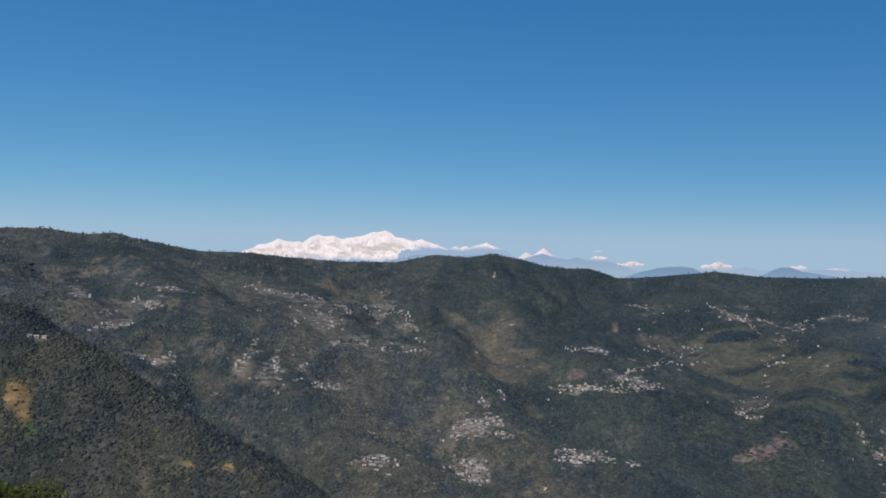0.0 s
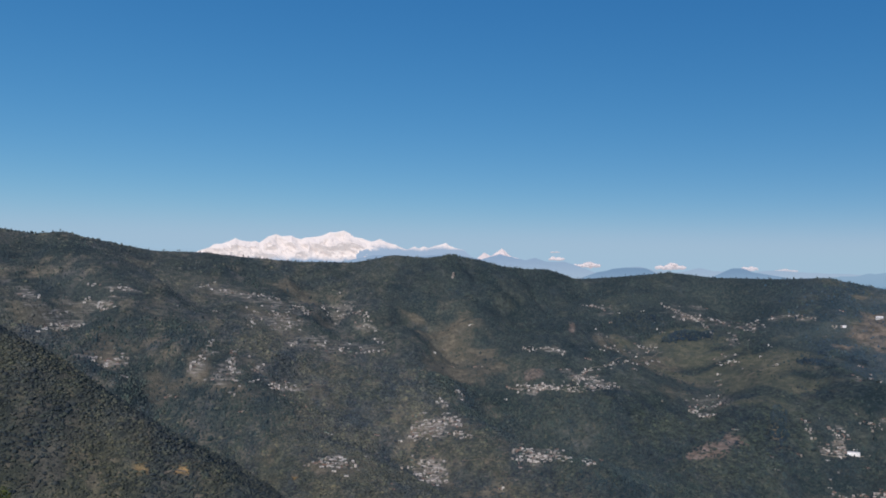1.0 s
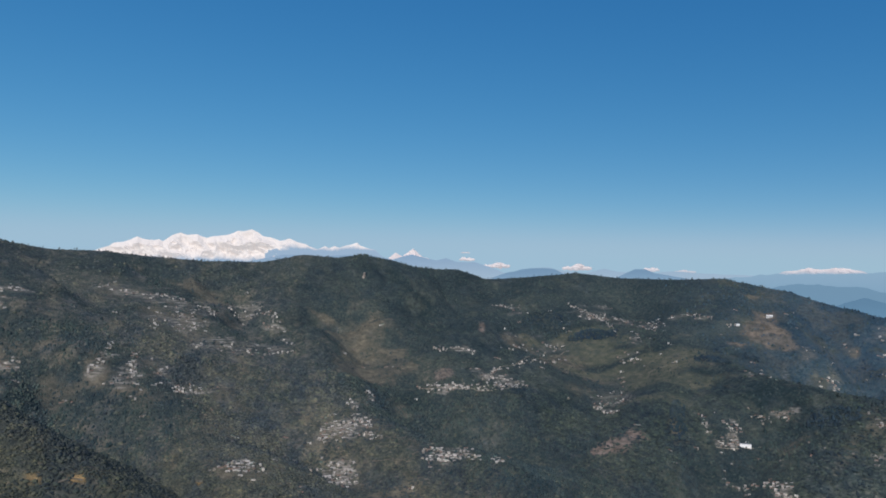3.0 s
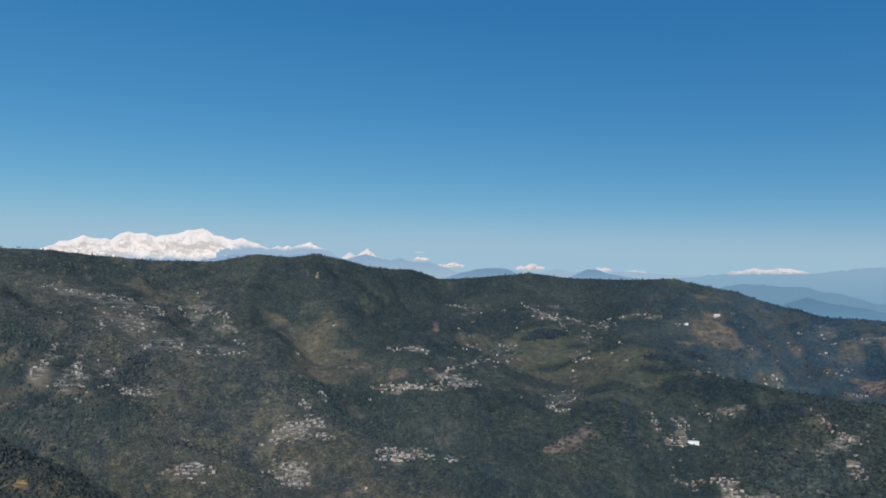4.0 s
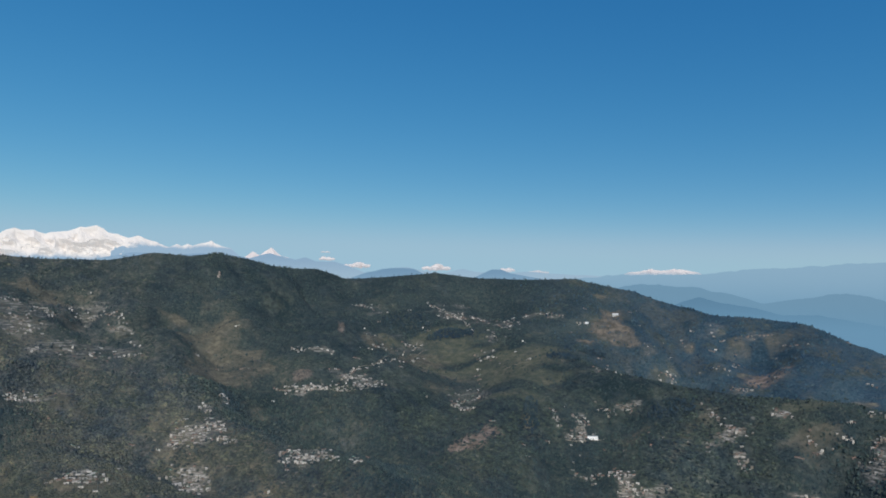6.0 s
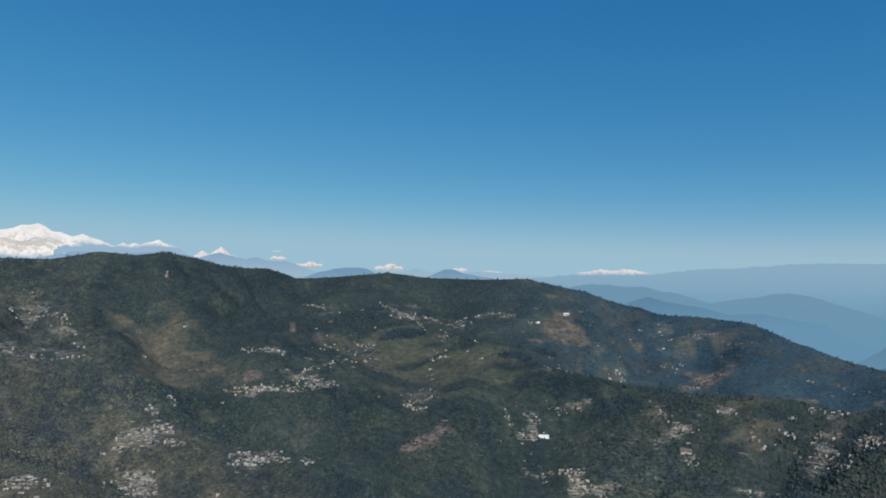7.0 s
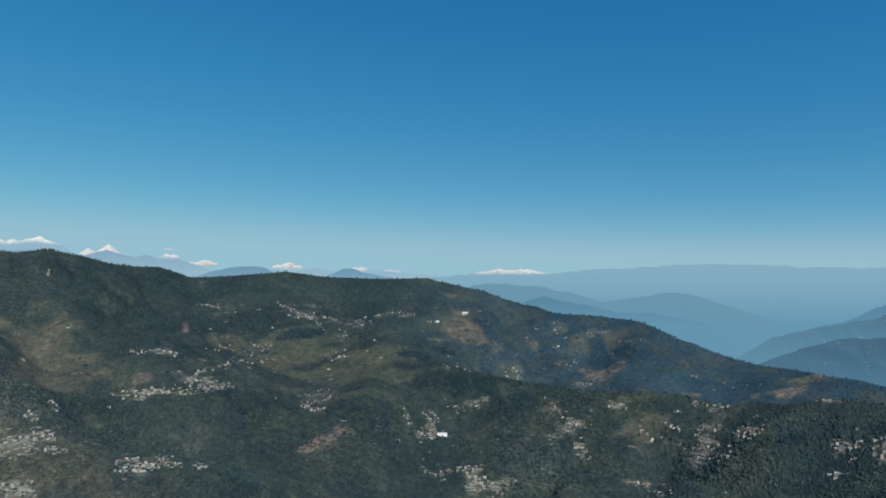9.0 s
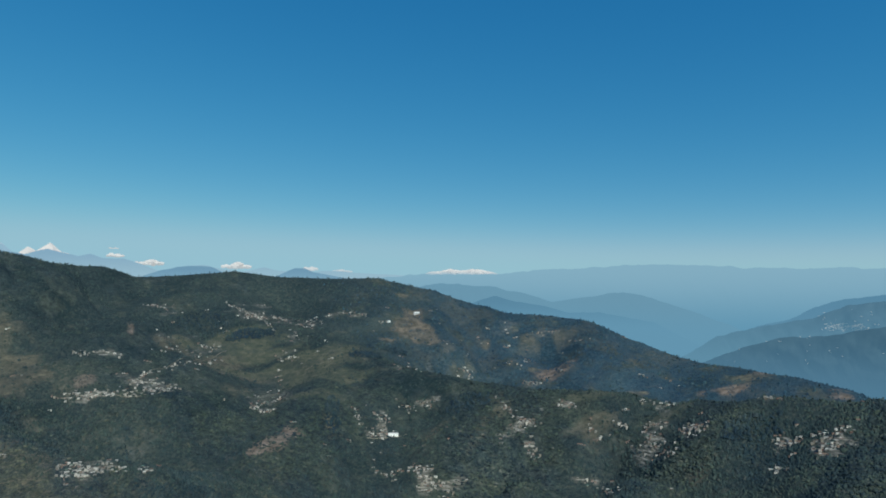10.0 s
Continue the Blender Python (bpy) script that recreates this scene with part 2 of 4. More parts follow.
# crest lines: bearing, distance, elevation angle of the crest seen from the drone
MAIN_RIDGE = [(-75, 2500, 5.2), (-45, 2750, 4.6), (-29.5, 2900, 3.84), (-26.9, 2920, 3.90), (-24.5, 2940, 3.57), (-23.0, 2950, 3.75),
              (-19.2, 3020, 2.95), (-17.0, 3060, 2.60), (-13.9, 3110, 2.54), (-9.7, 3200, 2.14), (-7.5, 3240, 1.97), (-3.5, 3290, 1.95),
              (-0.6, 3260, 2.50), (1.9, 3230, 2.30), (3.5, 3220, 2.54), (5.2, 3260, 2.22), (6.8, 3300, 1.72), (10.2, 3380, 1.36)]
EAST_RIDGE = [(10.2, 3380, 1.36), (12.4, 3450, 0.77), (15.7, 3460, 0.97), (19.0, 3440, 1.27), (22.3, 3400, 0.86), (26.7, 3330, 0.80), (28.9, 3290, 0.87),
              (32.6, 3230, 0.07), (36.4, 3170, -1.09), (38.6, 3130, -1.68), (41.7, 3080, -1.85), (43.8, 3040, -2.10), (47.0, 2950, -3.45),
              (50.4, 2850, -4.60), (52.3, 2790, -5.03), (54.1, 2730, -5.16), (55.9, 2670, -5.46), (57.6, 2600, -5.66), (59.3, 2540, -6.02), (60.4, 2510, -6.22),
              (61.4, 2475, -6.75), (63, 2430, -7.6), (70, 2270, -9.5), (80, 2100, -13.0)]
TOWN_SPUR = [(16, 3200, -0.5), (22.4, 2900, -3.15), (28.0, 2640, -4.62), (31.3, 2460, -5.68), (35.8, 2330, -6.50), (39.8, 2250, -7.06),
             (46.6, 2130, -7.13), (50.0, 2070, -7.88), (51.9, 2010, -7.48), (54.1, 1950, -7.50), (56.5, 1890, -6.98), (60.6, 1810, -7.16),
             (63.1, 1760, -6.80), (75, 1620, -6.0), (95, 1550, -5.0)]
RAVINE_SPUR = [(27.0, 2680, -4.6), (24.5, 2350, -7.2), (22.5, 2080, -10.0), (19.5, 1820, -13.6), (17.0, 1640, -17.0)]
VILLAGE_SPUR = [(-15, 2950, 0.6), (-9.1, 2640, -2.1), (-3.4, 2340, -5.25), (0.3, 2150, -7.25), (4.8, 1940, -9.4), (8.0, 1800, -10.7),
                (12.7, 1680, -11.7), (16.5, 1590, -13.0), (22, 1450, -15.6)]
TERRACE_SPUR = [(-22, 2760, 0.4), (-15.5, 2300, -4.4), (-11.5, 2020, -7.2), (-6.0, 1700, -11.0), (-1.0, 1480, -14.5), (3, 1330, -18)]
WOODED_SPUR = [(-60, 1350, 4.0), (-38, 1180, 1.7), (-29.3, 1080, -0.9), (-26.1, 1030, -3.0), (-22.6, 980, -5.9), (-19.0, 930, -8.4),
               (-15.2, 880, -11.3), (-11.3, 830, -13.7), (-8.2, 790, -15.1), (-3, 730, -18.0)]
HOME_HILL = [(-150, 420, 2), (-120, 160, -8), (180, 20, -60), (-60, 75, -23), (-30, 118, -20.3)]
# crest line, steepness of its sides, roundness of its top
CRESTS = [(MAIN_RIDGE, 0.41, 45), (EAST_RIDGE, 0.46, 40), (TOWN_SPUR, 0.46, 40), (RAVINE_SPUR, 0.40, 60), (VILLAGE_SPUR, 0.37, 70),
          (TERRACE_SPUR, 0.36, 80), (WOODED_SPUR, 0.74, 30), (HOME_HILL, 0.62, 12)]

# ravines: bearing, distance along the bed; depth and half width in metres
RAVINES = [([(2, 2750), (5.5, 2350), (8.5, 2110), (11.5, 1920), (15, 1780), (19, 1650)], 75, 130), ([(35, 3080), (36.5, 2850), (38, 2600)], 80, 70),
           ([(12.5, 3300), (9.5, 2900), (7, 2600)], 55, 120), ([(-24, 2750), (-18, 2250), (-13, 1900)], 45, 140),
           ([(33.5, 2330), (29, 1960), (26, 1720)], 50, 90), ([(48, 2060), (44, 1700), (41, 1430)], 42, 100), ([(59, 1810), (54, 1550), (51, 1300)], 32, 110),
           ([(43, 2980), (41, 2750), (42, 2560)], 45, 90), ([(23, 3250), (24, 2950), (26, 2740)], 45, 100), ([(-12, 3050), (-9, 2750), (-4, 2500)], 40, 90)]


def lattice(ix, iy, seed):
    n = (ix.astype(np.int64) * 374761393 + iy.astype(np.int64) * 668265263 + seed * 974634777) & 0xFFFFFFFF
    n = ((n ^ (n >> 13)) * 1274126177) & 0xFFFFFFFF
    return ((n ^ (n >> 16)) & 0xFFFF) / 65535.0


def smooth_noise(x, y, seed):
    """Value noise from 0 to 1 with a cell of 1."""
    ix, iy = np.floor(x), np.floor(y)
    fx, fy = x - ix, y - iy
    fx, fy = fx * fx * (3 - 2 * fx), fy * fy * (3 - 2 * fy)
    a, b = lattice(ix, iy, seed), lattice(ix + 1, iy, seed)
    c, d = lattice(ix, iy + 1, seed), lattice(ix + 1, iy + 1, seed)
    return (a + (b - a) * fx) * (1 - fy) + (c + (d - c) * fx) * fy


def layered(x, y, size, seed, octaves=4):
    """Fractal noise from -1 to 1; size: the largest wave in metres."""
    total, weight, norm = 0.0, 1.0, 0.0
    for k in range(octaves):
        ang = 0.7 * k + seed
        u = (x * math.cos(ang) - y * math.sin(ang)) / size
        v = (x * math.sin(ang) + y * math.cos(ang)) / size
        total = total + weight * (2 * smooth_noise(u, v, seed + 17 * k) - 1)
        norm += weight
        weight *= 0.5
        size *= 0.5
    return total / norm


def ramp(v, lo, hi):
    k = np.clip((v - lo) / (hi - lo), 0, 1)
    return k * k * (3 - 2 * k)


def height(x, y):
    """The ground's height at any place."""
    x, y = np.asarray(x, float), np.asarray(y, float)
    wx = x + 30 * layered(x, y, 380, 3, 3)
    wy = y + 30 * layered(x, y, 380, 5, 3)
    total, top, near = np.zeros_like(x), np.full(x.shape, -1e9), np.full(x.shape, 1e9)
    soft = 14.0
    for line, steep, round_top in CRESTS:
        best, gap = np.full(x.shape, -1e9), np.full(x.shape, 1e9)
        pts = [(*plan(b, d), d * math.tan(radians(e))) for b, d, e in line]
        for (x0, y0, z0), (x1, y1, z1) in zip(pts, pts[1:]):
            dx, dy = x1 - x0, y1 - y0
            k = np.clip(((x - x0) * dx + (y - y0) * dy) / (dx * dx + dy * dy), 0, 1)
            raw = np.hypot(x - x0 - k * dx, y - y0 - k * dy)
            bent = np.hypot(wx - x0 - k * dx, wy - y0 - k * dy)
            away = raw + (bent - raw) * ramp(raw, 30, 250)
            z = z0 + k * (z1 - z0) - steep * (np.sqrt(away * away + round_top * round_top) - round_top)
            best = np.maximum(best, z)
            gap = np.minimum(gap, raw)
        top = np.maximum(top, best)
        total = total + np.exp(np.clip(best / soft, -60, 60))
        near = np.minimum(near, gap)
    floor_z = -460 - 0.08 * np.clip(x - 800, 0, 3000)
    total = total + np.exp(np.clip(floor_z / soft, -60, 60))
    z = soft * np.log(total)
    free = ramp(near, 25, 260)
    for bed, deep, wide in RAVINES:
        away = np.full(x.shape, 1e9)
        pts = [plan(b, d) for b, d in bed]
        for (x0, y0), (x1, y1) in zip(pts, pts[1:]):
            dx, dy = x1 - x0, y1 - y0
            k = np.clip(((wx - x0) * dx + (wy - y0) * dy) / (dx * dx + dy * dy), 0, 1)
            away = np.minimum(away, np.hypot(wx - x0 - k * dx, wy - y0 - k * dy))
        z = z - free * deep * np.exp(-(away / wide) ** 2)
    gully = 1 - np.abs(layered(x, y, 520, 23, 3)) * 2
    whole = 1 - np.exp(-((x - 1540) ** 2 + (y - 2470) ** 2) / 230.0 ** 2)   # the tan cliff has an unbroken face
    whole = whole * (1 - 0.9 * np.exp(-((x - 1020) ** 2 + (y - 2440) ** 2) / 280.0 ** 2))   # and the meadow hill a rounded one
    z = z + free * (38 * layered(x, y, 600, 11, 4) - 42 * whole * ramp(gully, 0.5, 1.0)) + (2 + 8 * free) * layered(x, y, 110, 31, 3)
    rib = 1 - np.abs(layered(x, y, 230, 29, 2)) * 2
    z = z - 16 * free * whole * ramp(rib, 0.35, 1.0)
    return z + EYE


# ---- where things lie ----
# hamlets: x, y, half width across the drone's line of sight, half length along it, number of houses; placed to fit the
# camera's view
TERRACE_HAMLETS = [(-1034, 2240, 46, 106, 8), (-852, 2260, 73, 20, 10), (-807, 2340, 52, 26, 6), (-907, 2174, 87, 67, 16), (-714, 1987, 59, 26, 14),
    (-464, 898, 18, 8, 6), (-601, 2632, 113, 67, 12), (-411, 2656, 144, 143, 26), (-396, 2504, 112, 98, 26), (-220, 2827, 66, 91, 16), (-124, 2633,
    43, 18, 8), (-318, 2330, 27, 20, 5), (-233, 2404, 73, 72, 14), (-111, 2457, 91, 54, 8), (-511, 1999, 28, 41, 8), (-427, 1990, 52, 122, 26), (-306,
    2037, 62, 49, 12), (-362, 2068, 24, 65, 6)]
VALLEY_HAMLETS = [(94, 1917, 87, 41, 34), (165, 2169, 8, 28, 5), (113, 2072, 24, 39, 4), (300, 1661, 70, 50, 40), (385, 1602, 16, 17, 6), (-133, 1602,
    44, 39, 28), (-204, 1558, 9, 11, 3), (60, 1722, 44, 96, 30), (2, 1743, 6, 72, 3)]
RIDGE_TOWN = [(395, 2225, 58, 17, 20), (558, 2292, 74, 96, 34), (796, 2646, 87, 92, 14), (459, 2457, 69, 19, 10), (843, 2690, 61, 63, 8), (681, 2674,
    21, 44, 5), (762, 2988, 73, 50, 10), (1049, 2853, 102, 88, 40), (1114, 2927, 37, 24, 6), (1139, 2762, 47, 61, 8), (1212, 2673, 75, 59, 10), (1317,
    2699, 59, 17, 10), (1376, 2620, 40, 11, 6), (1063, 2684, 17, 13, 3), (1106, 2585, 16, 30, 6), (1053, 2516, 43, 13, 4), (900, 2241, 81, 132, 22)]
SPUR_HAMLETS = [(1076, 1900, 21, 59, 14), (1228, 1911, 44, 15, 12), (1028, 1881, 16, 17, 8), (1054, 1642, 30, 35, 26), (1086, 1582, 41, 11, 14),
    (1318, 1593, 61, 37, 24), (1293, 1531, 15, 13, 10), (1566, 2174, 21, 132, 8), (1726, 2039, 31, 26, 10), (1260, 2126, 19, 37, 5), (1443, 2234, 15,
    132, 4), (1424, 1548, 33, 17, 8), (1568, 2299, 32, 85, 6), (1882, 2361, 47, 55, 6)]
CREST_HAMLETS = [(1444, 1270, 45, 61, 19), (1448, 1160, 36, 46, 20), (1420, 819, 51, 39, 18), (1435, 925, 26, 24, 10), (1580, 1339, 28, 132, 6),
    (1552, 1039, 22, 17, 6), (1332, 1343, 37, 15, 16), (1435, 1543, 12, 13, 4), (1962, 2237, 58, 28, 8)]
HAMLETS = TERRACE_HAMLETS + VALLEY_HAMLETS + RIDGE_TOWN + SPUR_HAMLETS + CREST_HAMLETS
# lanes lined with houses: how many, and the places that the lane passes
TERRACE_LANES = [(3, [(-906, 2330), (-870, 2327)]), (4, [(-831, 2320), (-783, 2353)]), (5, [(-670, 2636), (-620, 2681)]), (30, [(-586, 2627), (-498,
    2662), (-427, 2686), (-353, 2753), (-310, 2678)]), (6, [(-461, 2469), (-441, 2363)]), (6, [(-427, 2528), (-364, 2582)]), (7, [(-405, 2431), (-308,
    2509)]), (18, [(-283, 2830), (-199, 2761), (-90, 2634)]), (4, [(-332, 2312), (-304, 2332)]), (13, [(-265, 2353), (-190, 2388), (-46, 2412)]), (9,
    [(-946, 2118), (-869, 2211)]), (9, [(-924, 2093), (-855, 2118)]), (3, [(-892, 2250), (-874, 2261)]), (6, [(-855, 2260), (-799, 2229)])]
SLOPE_LANES = [(9, [(-745, 1976), (-677, 1996)]), (14, [(-529, 1979), (-508, 2013), (-506, 2153)]), (20, [(-449, 2146), (-431, 2063), (-431, 2014),
    (-410, 1966), (-393, 1932)]), (8, [(-355, 1989), (-263, 2071)]), (4, [(-320, 1990), (-305, 2021)]), (5, [(-175, 1602), (-147, 1605)]), (10,
    [(-133, 1627), (-89, 1590)]), (22, [(23, 1920), (90, 1898), (168, 1828)]), (16, [(75, 1931), (92, 1942), (139, 1939), (139, 1895)]), (6, [(152,
    2183), (173, 2153)]), (3, [(94, 2046), (122, 2020)]), (26, [(236, 1712), (274, 1702), (303, 1661), (354, 1618)]), (12, [(241, 1679), (289,
    1647)]), (5, [(376, 1605), (395, 1596)]), (12, [(25, 1776), (59, 1767), (102, 1729)]), (14, [(29, 1736), (81, 1710), (99, 1681)])]
ROAD_LANES = [(26, [(305, 2292), (363, 2243), (443, 2196)]), (22, [(456, 2193), (498, 2204), (627, 2275)]), (16, [(496, 2258), (543, 2330), (582,
    2365)]), (16, [(582, 2365), (644, 2395), (719, 2445), (858, 2602)]), (10, [(702, 3028), (759, 3014), (824, 2939)]), (30, [(992, 2950), (1060,
    2849), (1079, 2752), (1067, 2684)]), (14, [(1031, 2843), (1080, 2812)]), (7, [(1124, 2825), (1150, 2719)]), (9, [(1151, 2692), (1230, 2609)]), (8,
    [(1132, 2631), (1113, 2569)]), (8, [(1017, 2518), (1074, 2442)]), (5, [(633, 2534), (739, 2659)]), (8, [(812, 2701), (888, 2702)]), (14, [(807,
    2180), (872, 2232), (925, 2171)]), (8, [(820, 2166), (842, 2106)]), (5, [(389, 2502), (435, 2438)])]
SPUR_LANES = [(5, [(1187, 2760), (1266, 2684)]), (6, [(1342, 2674), (1397, 2605)]), (3, [(1423, 2550), (1461, 2519)]), (8, [(1047, 2012), (1020,
    1913)]), (8, [(1072, 1940), (1109, 1914)]), (8, [(1030, 1885), (1093, 1886)]), (7, [(1157, 1951), (1194, 1923)]), (5, [(1212, 1931), (1233,
    1880)]), (12, [(985, 1768), (1035, 1725), (1060, 1687)]), (20, [(1051, 1673), (1034, 1632), (1038, 1615)]), (9, [(1046, 1620), (1083, 1571)]), (7,
    [(1371, 2330), (1386, 2280), (1287, 2040)]), (10, [(1517, 2209), (1581, 2179)]), (9, [(1710, 2069), (1730, 2010)]), (5, [(1573, 1349), (1548,
    1273)]), (6, [(1555, 1049), (1553, 1023)])]
EAST_LANES = [(8, [(1347, 1689), (1320, 1639)]), (12, [(1333, 1638), (1340, 1549)]), (7, [(1285, 1533), (1284, 1508)]), (24, [(1471, 1331), (1457,
    1281), (1438, 1272), (1385, 1174), (1363, 1145)]), (6, [(1474, 1304), (1487, 1277)]), (16, [(1486, 1222), (1414, 1101)]), (7, [(1433, 951), (1437,
    893)]), (14, [(1445, 873), (1441, 824), (1453, 795)]), (16, [(1405, 838), (1419, 806)]), (10, [(1424, 853), (1433, 798)]), (14, [(1309, 1366),
    (1335, 1306), (1209, 1167)]), (4, [(1431, 1553), (1431, 1526)]), (4, [(1455, 1395), (1459, 1362)]), (8, [(1764, 2190), (1813, 2171), (1882, 2206)]), (4, [(1735, 2234), (1777, 2159)]), (3, [(1817, 2013), (1836, 1963)]),
    (4, [(1985, 1801), (1988, 1767)]), (3, [(1972, 1707), (1977, 1689)]), (4, [(2044, 1746), (2021, 1692)]), (4, [(1765, 2411), (1794, 2344)]), (2, [(2011, 2062), (2031, 2048)]),
    (4, [(1940, 2257), (1953, 2224)]), (4, [(1534, 1393), (1559, 1359)]), (5, [(1434, 1556), (1439, 1529)]), (5, [(1421, 1458), (1403, 1402)]), (5, [(1345, 1731), (1336, 1646)]),
    (6, [(1303, 1496), (1271, 1513)]), (6, [(1371, 907), (1359, 882)]), (7, [(1450, 940), (1427, 895)]), (8, [(1399, 833), (1391, 807)])]
LANES = TERRACE_LANES + SLOPE_LANES + ROAD_LANES + SPUR_LANES + EAST_LANES
# open patches: x, y, half width across the drone's line of sight, half length along it; placed to fit the camera's view
DRY_GRASS = [(-419, 1926, 31, 22), (-161, 1592, 16, 18), (-109, 1616, 20, 28), (-375, 901, 8, 6), (-340, 842, 9, 4), (-298, 790, 5, 8), (-507, 2009, 21, 72), (-747, 2035, 28, 52), (-975, 2145, 37, 70), (163, 2642, 104, 98), (42, 2771, 49, 10), (829, 2518, 95, 160), (-260, 811, 8, 6), (-105, 1604, 25, 30), (-160, 1583, 16, 22), (672,
    2652, 17, 46), (-712, 1983, 45, 30), (-377, 2863, 82, 50), (-404, 2527, 73, 56), (178, 1602, 69, 28), (962, 1965, 21, 62), (1625, 2696, 31, 14),
    (244, 2447, 70, 120), (2168, 1499, 64, 20), (1798, 2109, 27, 16), (1324, 1058, 31, 44), (2193, 1484, 50, 26), (150, 2390, 60, 140), (1814, 2112, 60, 14), (1896, 1721, 36, 10), (1785, 2367, 14, 16)]
RED_SOIL = [(388, 2299, 21, 28), (714, 1855, 34, 24), (758, 1872, 40, 40), (806, 1908, 26, 46), (580, 2649, 15, 46), (1826,
    2053, 71, 62), (2071, 1525, 52, 30), (2215, 1492, 34, 18), (2160, 1232, 40, 14), (2140, 1212, 30, 22)]
MEADOW = [(1009, 2543, 108, 50), (1087, 2349, 102, 90), (1127, 2231, 72, 60), (972, 2450, 114, 38), (893, 2717, 45, 40), (932, 2129, 100, 40), (977, 2700, 123, 56), (-414, 798, 15, 11), (55, 1599, 25, 26), (1112, 2429, 134, 64), (1082, 2310, 109, 88), (1473, 1535, 68, 28), (1505,
    1279, 56, 26), (951, 2654, 182, 54), (1070, 2452, 115, 66)]
QUARRY = [(-259, 812, 7, 5), (-221, 823, 5, 4), (-204, 1555, 9, 9), (-440, 825, 20, 24), (-427, 809, 13, 15), (-223, 822, 6, 6)]
LAWN = [(-417, 801, 13, 13), (-411, 797, 11, 9)]   # fresh grass below the quarry
PINE_GROVES = [(273, 1850, 80, 60), (500, 2081, 138, 86), (620, 1950, 90, 150), (1033, 2705, 93, 30), (340, 2108, 107, 200), (477, 2118, 109, 38), (522, 2013, 89, 56), (1918, 2055, 80, 100), (1417, 1042, 50, 48),
    (133, 2800, 181, 124), (253, 2418, 139, 200), (339, 2149, 125, 200)]
# dense stands of tall cedars: x, y, half width, half length, trees
CEDAR_GROVES = [(997, 2706, 87, 32, 420), (868, 2850, 90, 85, 330), (1236, 2297, 52, 30, 140), (971, 1992, 20, 110, 200), (1352, 2351, 70, 22, 120),
                (1287, 1789, 60, 40, 130), (1454, 1013, 60, 46, 190)]
CLIFF = [(1560, 2505, 42, 80), (1480, 2446, 53, 86), (1551, 2421, 49, 80), (1502, 2405, 85, 52), (1380, 2426, 44, 26)]
TERRACES = [(-465, 2468, 234, 290), (-825, 2086, 193, 198), (-380, 2024, 147, 112), (-93, 1593, 126, 70), (159, 2579, 102, 230), (1106, 2361, 206,
    172), (103, 1901, 95, 68), (1236, 1707, 227, 92), (1452, 1375, 172, 52), (-550, 1918, 229, 74), (-196, 1926, 222, 162), (171, 1647, 166, 52),
    (845, 2539, 230, 186), (1952, 2192, 189, 52)]
# slopes with a few lone farms
OUTSKIRTS = [(1190, 1729, 241, 148), (1348, 1465, 171, 98), (942, 2371, 219, 270), (1499, 2552, 297, 106), (1852, 2318, 255, 130), (1445, 982, 175,
    100), (918, 2754, 417, 86), (973, 1824, 178, 94), (1355, 1201, 156, 120)]
SCHOOL = (1095, 1871)
CLIFF_HOUSE = (1597, 2558)
SHED = (1461, 2532)
SCAR = (196, 2997)
TRACKS = [[(108, 1760), (155, 1725), (201, 1696), (240, 1719)], [(171, 1823), (213, 1799), (250, 1746)], [(604, 2223), (468, 2178), (347, 2249), (312,
    2286)], [(486, 2260), (567, 2364), (658, 2415), (877, 2663)], [(-240, 813), (-231, 820), (-216, 819)], [(-267, 2050), (-185, 2107), (-127, 2152)],
    [(1134, 2326), (1083, 2345), (1046, 2349)], [(-580, 2665), (-469, 2687), (-354, 2692), (-302, 2662)], [(-274, 2352), (-180, 2437), (-58, 2427)],
    [(1010, 1863), (1070, 1866), (1133, 1857)]]


def link(name, verts, faces, mat, smooth=False):
    """One mesh object from numpy arrays of points and of triangles or quads."""
    mesh = bpy.data.meshes.new(name)
    verts, faces = np.asarray(verts, np.float32), np.asarray(faces, np.int32)
    size = faces.shape[1]
    mesh.vertices.add(len(verts))
    mesh.vertices.foreach_set("co", verts.ravel())
    mesh.loops.add(faces.size)
    mesh.loops.foreach_set("vertex_index", faces.ravel())
    mesh.polygons.add(len(faces))
    mesh.polygons.foreach_set("loop_start", np.arange(0, faces.size, size, dtype=np.int32))
    mesh.polygons.foreach_set("use_smooth", np.full(len(faces), smooth))
    mesh.update(calc_edges=True)
    mesh.validate()
    mesh.materials.append(mat)
    return new(name, mesh)


def part(name, bm, mat, parent, label=""):
    mesh = bpy.data.meshes.new(name)
    bm.to_mesh(mesh)
    bm.free()
    mesh.materials.append(mat)
    ob = new(name, mesh)
    ob.parent = parent
    return tagged(ob, label)


def quads(rows, columns, wrap=False):
    i = np.arange(rows - 1)[:, None] * columns + np.arange(columns if wrap else columns - 1)[None, :]
    j = np.arange(rows - 1)[:, None] * columns + (np.arange(columns if wrap else columns - 1)[None, :] + 1) % columns
    return np.stack([i, i + columns, j + columns, j], -1).reshape(-1, 4)


